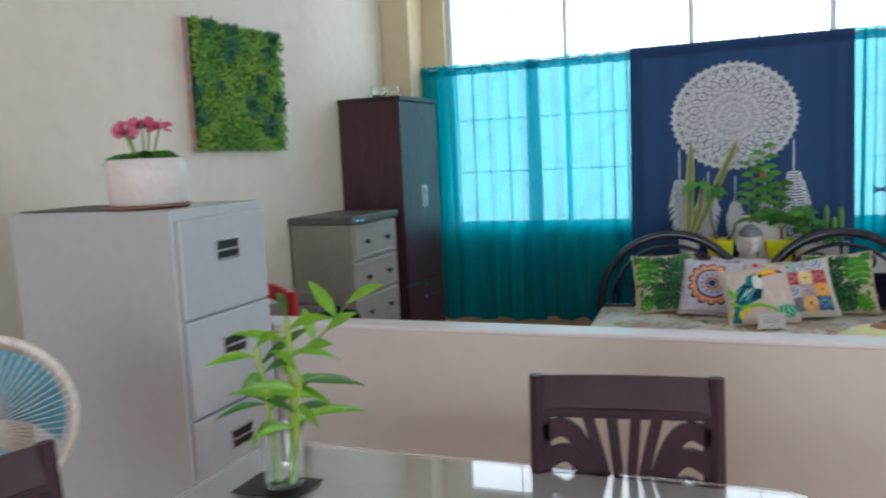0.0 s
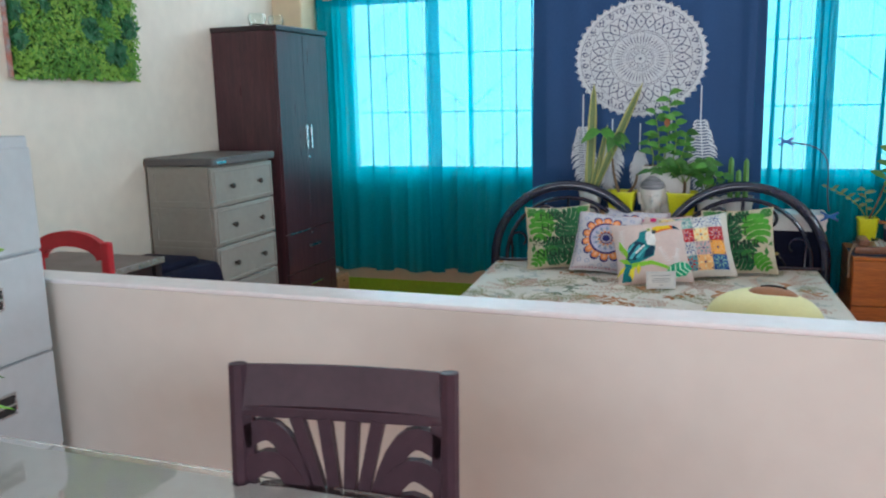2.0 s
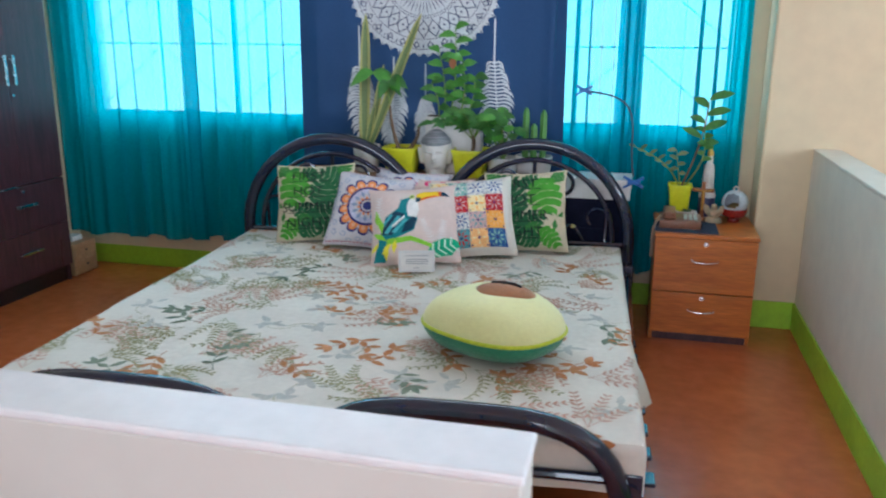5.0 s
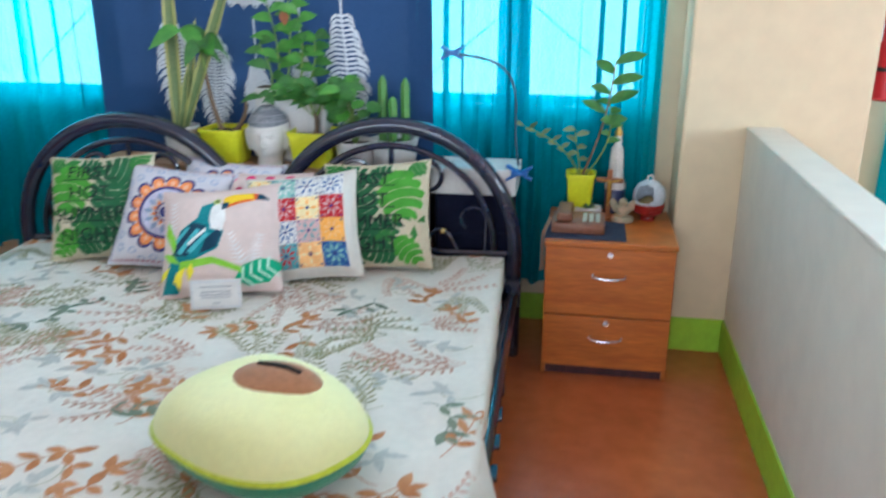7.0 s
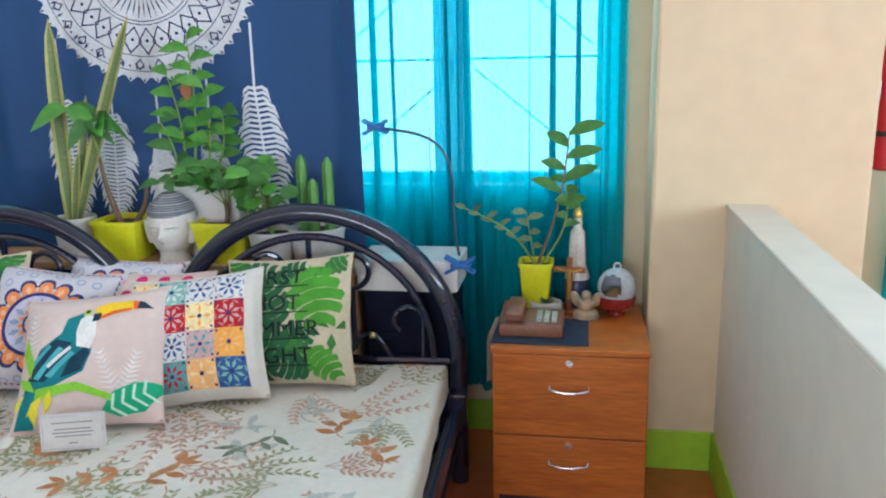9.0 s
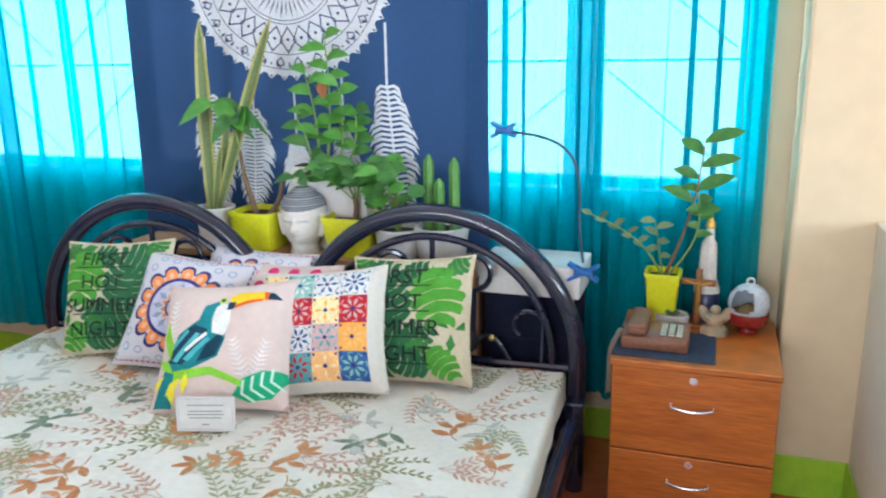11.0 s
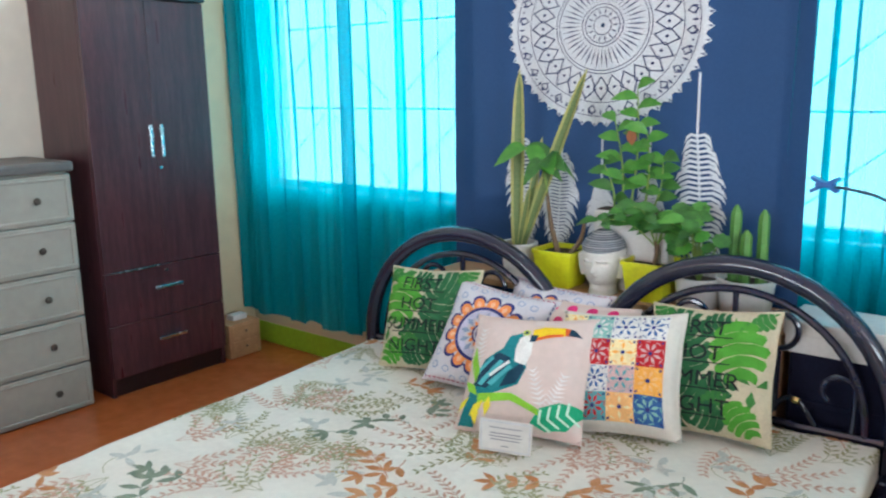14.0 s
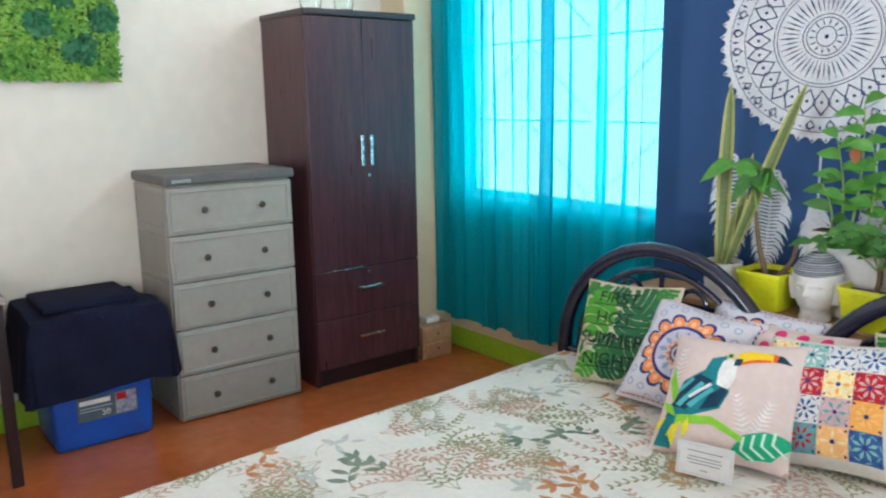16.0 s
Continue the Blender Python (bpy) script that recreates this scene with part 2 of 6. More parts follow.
structure("wall_east", bm, WALL, "plain off-white wall with a long opening", "wall")
bm = box(WX, FAR, BACK - 0.15, BACK, 0, 0.9)
box(WX, FAR, BACK - 0.15, BACK, 2.6, TOP, bm=bm)
box(WX, 1.2, BACK - 0.15, BACK, 0.9, 2.6, bm=bm)
box(5.6, FAR, BACK - 0.15, BACK, 0.9, 2.6, bm=bm)
structure("wall_south", bm, WALL, "plain off-white wall with a long opening", "wall")
structure("column_west", box(WX, 0.80, 7.49, WY, 0, TOP, 0.012), CREAM, "cream painted corner column beside the window", "column")
structure("column_east", box(4.665, 5.28, 7.552, WY, 0, TOP, 0.012), CREAM, "broad cream painted column between the windows", "column")
PH = 0.873
structure("partition_south", box(WX, 4.004, 4.435, 4.54, 0, PH - 0.014, 0.004), PARTITION, "beige painted half-height partition wall", "partition")
structure("partition_south_cap", box(WX, 4.008, 4.432, 4.543, PH - 0.014, PH, 0.004), CAP, "white painted top of the half-height partition", "trim")
structure("partition_east", box(4.885, 4.998, 4.44, 7.552, 0, PH - 0.014, 0.004), WALL, "beige painted half-height partition wall beside the bed", "partition")
structure("partition_east_cap", box(4.882, 5.001, 4.437, 7.552, PH - 0.014, PH, 0.004), WALL, "painted top of the half-height partition", "trim")
BASE = 0.115
structure("baseboard_north", box(0.81, 4.665, WY - 0.008, WY, 0, BASE, 0.003), LIME, "lime green painted skirting along the window wall", "baseboard")
structure("baseboard_column", box(4.665, 4.877, 7.544, 7.552, 0, BASE + 0.02, 0.003), LIME, "lime green painted skirting round the column", "baseboard")
structure("baseboard_east", box(4.877, 4.885, 4.44, 7.552, 0, BASE + 0.02, 0.003), LIME, "lime green painted skirting along the partition", "baseboard")
structure("baseboard_west", box(WX, WX + 0.008, 4.54, 7.49, 0, BASE + 0.02, 0.003), LIME, "lime green painted skirting along the wall", "baseboard")


def window(name, x0, x1, mulls):
    """A long window with a painted frame, mullions, transoms, a bar grille and glass."""
    w = thing(name, "white framed window with a thin iron grille", "window", kind="structure")
    y = WY + 0.08
    bm = box(x0, x1, y - 0.03, y + 0.03, SILL, SILL + 0.045)
    box(x0, x1, y - 0.03, y + 0.03, HEAD - 0.045, HEAD, bm=bm)
    for x in (x0, x1 - 0.04):
        box(x, x + 0.04, y - 0.028, y + 0.028, SILL + 0.045, HEAD - 0.045, bm=bm)
    part("window_frame", bm, FRAME, w)
    part("window_sill", box(x0, x1, WY - 0.004, y - 0.03, SILL - 0.02, SILL + 0.012, 0.004), CAP, w, "white painted sill")
    for x in mulls:
        part("mullion", box(x - 0.010, x + 0.010, y - 0.024, y + 0.024, SILL + 0.045, HEAD - 0.045, 0.003), FRAME, w)
    edges = [x0 + 0.04, *mulls, x1 - 0.04]
    for a, b in zip(edges, edges[1:]):
        pane = part("pane", box(a + 0.02, b - 0.02, y - 0.003, y + 0.003, SILL + 0.045, HEAD - 0.045), PANE, w)
        pane.visible_shadow = False
        half = (a + b) / 2
        bm = bmesh.new()
        for z in (1.31, 1.70, 2.09, 2.48):
            tube([(a + 0.02, y - 0.05, z), (b - 0.02, y - 0.05, z)], 0.0038, 6, bm=bm)
        tube([(half, y - 0.05, SILL + 0.03), (half, y - 0.05, HEAD - 0.03)], 0.006, 6, bm=bm)
        for s, e in ((a, half), (half, b)):
            m_ = (s + e) / 2
            for z0, z1 in ((0.93, 1.31), (1.31, 1.70), (1.70, 2.09)):
                zc = (z0 + z1) / 2
                up = 1 if s == a else -1
                tube([(s + 0.03, y - 0.05, zc - up * 0.16), (e - 0.03, y - 0.05, zc + up * 0.16)], 0.0026, 5, bm=bm)
        part("grille", bm, IRON, w, "thin dark iron grille")
    return w


window("window_1", 0.97, 4.56, (1.88, 2.75, 3.62))
window("window_2", 5.45, 8.9, (6.3, 7.15, 8.0))


def curtain(name, label, x0, x1, z0, z1, mat, folds, depth, seed, y=7.70, pleat=0.036):
    """Cloth on a rod, with folds that drift downwards; pleat lays the cloth back over itself."""
    rnd = random.Random(seed)
    phase = [rnd.uniform(0, 6.28) for _ in range(6)]
    amp = [rnd.uniform(0.5, 1.0) for _ in range(6)]

    def f(u, v):
        s = u + 0.012 * math.sin(6 * v + phase[0]) * math.sin(math.pi * u)
        w = sum(amp[k] * math.sin(2 * math.pi * folds * (0.6 + 0.22 * k) * s + phase[k]) for k in range(4)) / 3.2
        w = math.copysign(abs(w) ** 0.75, w) + 0.2 * math.sin(2 * math.pi * folds * 2.3 * s + phase[5])
        gather = 0.75 + 0.25 * v + 0.15 * math.sin(5 * v + phase[4])
        flare = (u - 0.5) * 0.03 * (1 - v) + pleat * math.sin(2 * math.pi * folds * u + phase[2]) * (0.55 + 0.45 * math.sin(9 * u + phase[3])) * (1 - 0.3 * v) * math.sin(math.pi * min(max(u, 0.0), 1.0)) ** 0.3
        hem = 0.012 * math.sin(2 * math.pi * folds * 0.5 * u + phase[5])
        return Vector((x0 + (x1 - x0) * u + flare, y + depth * w * gather, z0 + hem * (1 - v) + (z1 - z0) * v))

    c = thing(name, label, "curtain")
    part("cloth", sheet_mesh(f, int((x1 - x0) * 110), 36), mat, c, "", True)
    part("heading", sheet_mesh(lambda u, v: f(u, 1) + Vector((0, -0.004, -0.05 + 0.075 * v + 0.005 * math.sin(150 * u * (x1 - x0) + phase[1]) * v)), int((x1 - x0) * 140), 3), mat, c, "gathered heading", True)
    return c, f


RZ = 2.085
SHEER = "sheer teal curtain panel gathered on its rod before the window"
for k, (xa, xb, z0) in enumerate(((0.80, 1.70, 0.20), (1.60, 2.43, 0.21), (3.69, 4.10, 0.20), (3.99, 4.585, 0.19))):
    curtain("curtain", SHEER, xa, xb, z0, RZ, TEAL, 7 + k % 2, 0.042, 3 + k, 7.685 + 0.018 * (k % 2))
navy, navy_f = curtain("curtain", "navy blue curtain with a white dreamcatcher print", 2.36, 3.73, 0.35, RZ, NAVY, 4, 0.012, 5, 7.66, 0.0)
for k, (xa, xb) in enumerate(((5.40, 6.3), (6.25, 7.2), (7.15, 8.0), (7.95, 8.9))):
    curtain("curtain", "sheer teal curtain panel in the neighbouring room", xa, xb, 0.25, RZ + 0.1, TEAL, 6, 0.03, 11 + k)
for xa, xb, dz in ((0.82, 4.62, 0.0), (5.35, 8.9, 0.1)):
    rod = thing("curtain_rod", "thin curtain rod fixed along the windows", "curtain rod")
    part("rod", tube([(xa, 7.69, RZ + dz), (xb, 7.69, RZ + dz)], 0.007, 8), CHROME, rod)
    for x in (xa, (xa + xb) / 2, xb):
        part("bracket", box(x - 0.01, x + 0.01, 7.68, WY, RZ + dz - 0.012, RZ + dz + 0.012, 0.002), CHROME, rod)

# the land outside the windows
ground = structure("ground", box(-3000, 3000, WY + 0.6, 4000, -0.4, -0.3), material("grass_land", (0.12, 0.2, 0.06), (0.2, 0.26, 0.1), 0.2, 0.9), "grassy land outside the windows", "ground")
rnd = random.Random(4)
hills = bmesh.new()
ridge = [18 + 9 * noise.noise((i * 0.21, 0.3, 0)) + 4 * noise.noise((i * 0.9, 1.3, 0)) for i in range(81)]
sheet_mesh(lambda u, v: Vector((-400 + 800 * u, 130 + 60 * v + 8 * noise.noise((u * 40, v * 5, 0)), -0.4 + ridge[min(80, int(u * 80 + 0.5))] * math.sin(v * 1.57))), 80, 12, bm=hills)
structure("backdrop_hills", hills, material("far_woods", (0.07, 0.13, 0.05), (0.11, 0.17, 0.08), 0.15, 0.95), "wooded hills far outside the windows", "hill", True)

# ---- bedroom furniture ----


def bow(a, b, out, r, seg=8, steps=8):
    """A bowed bar handle from a to b, standing out by the vector out."""
    a, b, out = Vector(a), Vector(b), Vector(out)
    pts = [a] + [a.lerp(b, i / steps) + out * (math.sin(math.pi * (0.12 + 0.76 * i / steps)) ** 0.6) for i in range(steps + 1)] + [b]
    return tube(pts, r, seg)


def wardrobe():
    w = thing("wardrobe", "tall dark wenge wardrobe with two closed doors", "wardrobe", pose(0.577, 6.764, 0))
    d, n, h = 0.444, 0.626, 1.848
    for y in (0, n - 0.018):
        part("side_panel", box(0, d - 0.02, y, y + 0.018, 0, h - 0.03, 0.001), WENGE, w)
    part("back_panel", box(0, 0.012, 0.018, n - 0.018, 0.02, h - 0.03), WENGE, w)
    for z in (0.085, 0.575, 1.78):
        part("board", box(0.012, d - 0.021, 0.018, n - 0.018, z, z + 0.018), WENGE, w)
    part("top", box(-0.003, d + 0.012, -0.006, n + 0.006, h - 0.03, h, 0.004), WENGE_DARK, w)
    part("plinth", box(d - 0.05, d - 0.035, 0.019, n - 0.019, 0, 0.085), WENGE_DARK, w)
    for k, (a, b) in enumerate(((0.002, n / 2 - 0.0015), (n / 2 + 0.0015, n - 0.002))):
        door = part("door", box(d - 0.019, d, a, b, 0.598, h - 0.034, 0.002), WENGE, w)
        y = n / 2 + (-0.028 if k == 0 else 0.028)
        bm = box(d + 0.016, d + 0.024, y - 0.008, y + 0.008, 1.105, 1.255, 0.003)
        for z in (1.12, 1.24):
            box(d, d + 0.017, y - 0.005, y + 0.005, z - 0.006, z + 0.006, bm=bm)
        part("handle", bm, CHROME, door, "brushed steel bar handle")
        if k:
            part("lock", tube([(d - 0.001, y - 0.01, 1.055), (d + 0.005, y - 0.01, 1.055)], 0.008, 12), CHROME, door)
    for z0, z1 in ((0.345, 0.592), (0.095, 0.342)):
        drawer = part("drawer", box(d - 0.019, d, 0.002, n - 0.002, z0, z1, 0.002), WENGE, w)
        z = (z0 + z1) / 2 + 0.02
        bm = box(d + 0.014, d + 0.022, n / 2 - 0.075, n / 2 + 0.075, z - 0.008, z + 0.008, 0.003)
        for y in (-0.06, 0.06):
            box(d, d + 0.015, n / 2 + y - 0.006, n / 2 + y + 0.006, z - 0.005, z + 0.005, bm=bm)
        part("handle", bm, CHROME, drawer, "brushed steel bar handle")
    part("lock", tube([(d - 0.001, n / 2, 0.565), (d + 0.005, n / 2, 0.565)], 0.008, 12), CHROME, w)
    part("trim", box(d, d + 0.006, 0.03, n / 2 - 0.03, 0.590, 0.597, 0.001), CHROME, w, "thin steel strip")


wardrobe()


def chest():
    c = thing("chest_of_drawers", "grey plastic chest with five drawers and round knobs", "chest of drawers", pose(0.580, 6.072, 0))
    d, n, h = 0.424, 0.604, 1.12
    bm = box(0.004, d - 0.03, 0.006, n - 0.006, 0.0, h - 0.045, 0.006)
    part("body", bm, GREY, c)
    step = (h - 0.055) / 5
    for k in range(5):
        z0, z1 = 0.006 + k * step, 0.006 + (k + 1) * step - 0.006
        for y in (0.0, n):
            s = 1 if y else -1
            bm = bmesh.new()
            for a, b, e, f in ((0.01, d - 0.03, z0, z0 + 0.03), (0.01, d - 0.03, z1 - 0.03, z1), (0.01, 0.05, z0 + 0.03, z1 - 0.03), (d - 0.07, d - 0.03, z0 + 0.03, z1 - 0.03)):
                box(a, b, min(y, y - s * 0.0065), max(y, y - s * 0.0065), e, f, 0.0015, bm)
            part("side_panel", bm, GREY, c)
        drawer = part("drawer", box(d - 0.03, d - 0.006, 0.004, n - 0.004, z0, z1, 0.006), GREY, c)
        bm = bmesh.new()
        for a, b, e, f in ((0.02, n - 0.02, z0 + 0.014, z0 + 0.026), (0.02, n - 0.02, z1 - 0.026, z1 - 0.014), (0.02, 0.032, z0 + 0.026, z1 - 0.026), (n - 0.032, n - 0.02, z0 + 0.026, z1 - 0.026)):
            box(d - 0.007, d, a, b, e, f, 0.003, bm)
        part("moulding", bm, GREY, drawer)
        for y in (0.165, n - 0.165):
            zc = (z0 + z1) / 2
            knob = lathe([(0.006, 0), (0.006, 0.012), (0.013, 0.015), (0.0155, 0.022), (0.012, 0.029), (0.004, 0.031)], 14)
            bmesh.ops.transform(knob, matrix=pose(d - 0.006, y, zc, 0, 90, 0), verts=knob.verts)
            part("knob", knob, BRONZE, drawer, "round dark bronze knob", True)
    part("top", box(-0.004, d + 0.012, -0.008, n + 0.008, h - 0.045, h, 0.012, segments=3), GREY_TOP, c, "dark grey lid")
    part("badge", box(d + 0.011, d + 0.0135, 0.03, 0.115, h - 0.034, h - 0.018, 0.001), CHROME, c)
    return c


chest()


def nightstand():
    s = thing("nightstand", "orange-brown wooden nightstand with two locked drawers", "nightstand", pose(4.211, 7.247, 0))
    w, d, h = 0.442, 0.45, 0.510
    bm = box(0, 0.016, 0.018, d, 0, h - 0.018, 0.001)
    box(w - 0.016, w, 0.018, d, 0, h - 0.018, 0.001, bm)
    box(0.016, w - 0.016, d - 0.01, d, 0.0, h - 0.018, 0, bm)
    box(0.016, w - 0.016, 0.03, d - 0.01, 0.04, 0.055, 0, bm)
    part("body", bm, OAK, s)
    part("top", box(-0.003, w + 0.003, -0.003, d, h - 0.018, h, 0.003), OAK, s)
    part("plinth", box(0.016, w - 0.016, 0.028, 0.042, 0, 0.04), WENGE, s)
    for z0, z1 in ((0.242, h - 0.02), (0.042, 0.237)):
        drawer = part("drawer", box(0.003, w - 0.003, 0, 0.018, z0, z1, 0.002), OAK, s)
        z = z0 + (z1 - z0) * 0.62
        part("handle", bow((w / 2 - 0.055, 0, z), (w / 2 + 0.055, 0, z), (0, -0.018, -0.012), 0.0035), CHROME, drawer, "bowed steel handle", True)
        part("lock", tube([(w / 2, 0.001, z1 - 0.022), (w / 2, -0.004, z1 - 0.022)], 0.011, 16), CHROME, drawer)


nightstand()

BX0, BX1, HY, FY, MZ = -0.942, 0.955, 0.0, -1.97, 0.40
BED = pose(3.138, 7.335, 0, 0, 0, 3.5)   # the bed stands a little askew


def arch(cx, cz, r, y, a0=0.0, a1=180.0, steps=26):
    return [(cx + r * math.cos(radians(a0 + (a1 - a0) * i / steps)), y, cz + r * math.sin(radians(a0 + (a1 - a0) * i / steps))) for i in range(steps + 1)]


def spiral(cx, cz, y, r0, r1, a0, a1, steps=22):
    return [(cx + (r0 + (r1 - r0) * i / steps) * math.cos(radians(a0 + (a1 - a0) * i / steps)), y, cz + (r0 + (r1 - r0) * i / steps) * math.sin(radians(a0 + (a1 - a0) * i / steps))) for i in range(steps + 1)]


def foot(cx, r, y, cz, steps=26):
    """A low, flattened arch."""
    pts = []
    for i in range(steps + 1):
        q = math.pi - math.pi * i / steps
        c = math.cos(q)
        pts.append((cx + r * math.copysign(abs(c) ** 0.6, c), y, cz + 0.385 * math.sin(q) ** 0.6))
    return pts


def bed():
    b = thing("bed", "blue-black tubular metal double bed with arched headboard", "bed", BED)
    mid, gap, r = (BX0 + BX1) / 2, 0.045, (BX1 - BX0) / 4 - 0.0225
    for y, cz, name in ((HY, 0.42, "headboard"), (FY, 0.07, "footboard")):
        hx, ex, rl = (BX0, BX1, r) if y == HY else (-0.878, 0.878, 0.417)
        head = part(name, tube([(hx, y, 0)] + [(hx, y, cz)] + (arch(hx + rl, cz, rl, y, 180, 0) if y == HY else foot(hx + rl, rl, y, cz))[1:-1] + [(hx + 2 * rl, y, cz), (hx + 2 * rl, y, cz - 0.14)], 0.029, 12), TUBE, b, "", True)
        part("arch", tube([(mid + gap, y, cz - 0.14), (mid + gap, y, cz)] + (arch(BX1 - r, cz, r, y, 180, 0) if y == HY else foot(ex - rl, rl, y, cz))[1:-1] + [(ex, y, cz), (ex, y, 0)], 0.029, 12), TUBE, head, "", True)
        for cx in (hx + rl, BX1 - r) if y == HY else ():
            part("inner_arch", tube([(cx - r + 0.075, y, cz - 0.14)] + arch(cx, cz, r - 0.075, y, 180, 0) + [(cx + r - 0.075, y, cz - 0.14)], 0.0125, 8), TUBE, head, "", True)
            for s in (-1, 1):
                part("scroll", tube([(cx + s * 0.13, y, cz + 0.02)] + [(p[0], y, p[2]) for p in spiral(cx + s * 0.13, cz + 0.27, y, 0.055, 0.05, -90 if s > 0 else 270, 200 if s > 0 else -20)], 0.0095, 7), TUBE, head, "", True)
                pts = [(cx + s * (0.10 + 0.24 * q), y, cz - 0.02 + 0.09 * math.sin(q * 5.0)) for q in (i / 16 for i in range(17))]
                part("scroll", tube(pts + spiral(cx + s * 0.30, cz + 0.11, y, 0.05, 0.04, 20 if s > 0 else 160, 230 if s > 0 else -50, 14), 0.0085, 7), TUBE, head, "", True)
            part("upright", tube([(cx, y, cz - 0.14), (cx, y, cz + r - 0.075)], 0.0095, 8), TUBE, head, "", True)
            if y == HY:
                part("boss", lathe([(0.012, -0.008), (0.014, 0), (0.006, 0.01)], 12, (cx + 0.19, y - 0.012, cz + 0.07)), material("brass", (0.75, 0.6, 0.25), None, 30, 0.25, metal=1.0), head, "small brass boss", True)
        for z in (cz - 0.14, cz - 0.015) if y == HY else (0.2, 0.31):
            part("crossbar", tube([(hx, y, z), (ex, y, z)], 0.014, 8), TUBE, head, "", True)
    for x in (BX0, BX1):
        rail = part("side_rail", tube([(x * 0.93, FY, 0.27), (x, HY, 0.27)], 0.024, 10), TUBE, b, "", True)
        for y in (FY + 0.04, HY - 0.04):
            q = x * (0.93 if y < -1 else 1)
            part("bracket", box(q - 0.03, q + 0.03, y - 0.03, y + 0.03, 0.22, 0.32, 0.006), TUBE, rail)
        part("lower_rail", tube([(x * 0.93, FY, 0.17), (x, HY, 0.17)], 0.012, 8), TUBE, b, "", True)
    for i in range(14):
        y = FY + 0.1 + i * (HY - FY - 0.2) / 13
        part("slat", box(BX0, BX1, y - 0.03, y + 0.03, 0.255, 0.268, 0.003), TUBE, b)
    part("mattress", box(BX0 + 0.035, BX1 - 0.05, FY + 0.06, HY - 0.06, 0.268, MZ - 0.006, 0.03, segments=3), WHITE, b, "white mattress under the sheet", True)


bed()


def bed_height(x, y):
    """The height of the bed's sheet, with its soft wrinkles."""
    return MZ + 0.006 * noise.noise((x * 2.2, y * 2.2, 0.3)) + 0.0035 * noise.noise((x * 7, y * 9, 1.7))


SX0, SX1, SY0, SY1 = BX0 + 0.025, BX1 - 0.055, FY + 0.035, HY - 0.03


def sheet_point(x, y, lift=0.0):
    """A point of the cover: flat on the mattress, rounded over its edges and hanging past them."""
    ex = max(SX0 - x, 0) + max(x - SX1, 0)
    ey = max(SY0 - y, 0) + max(y - SY1, 0)
    cx, cy = min(max(x, SX0), SX1), min(max(y, SY0), SY1)
    z = bed_height(cx, cy) + lift
    drop = max(ex, ey)
    if drop <= 0:
        return Vector((x, y, z))
    q = min(drop / 0.035, 1.0) * math.pi / 2
    out = 0.022 * math.sin(q) + 0.012 * noise.noise((cx * 8, cy * 8, 2.0)) * min(drop * 8, 1)
    down = 0.022 * (1 - math.cos(q)) + max(drop - 0.035, 0)
    sx = (1 if x > SX1 else -1) if ex else 0
    sy = (1 if y > SY1 else -1) if ey else 0
    return Vector((cx + sx * (out + lift), cy + sy * (out + lift), z - down))


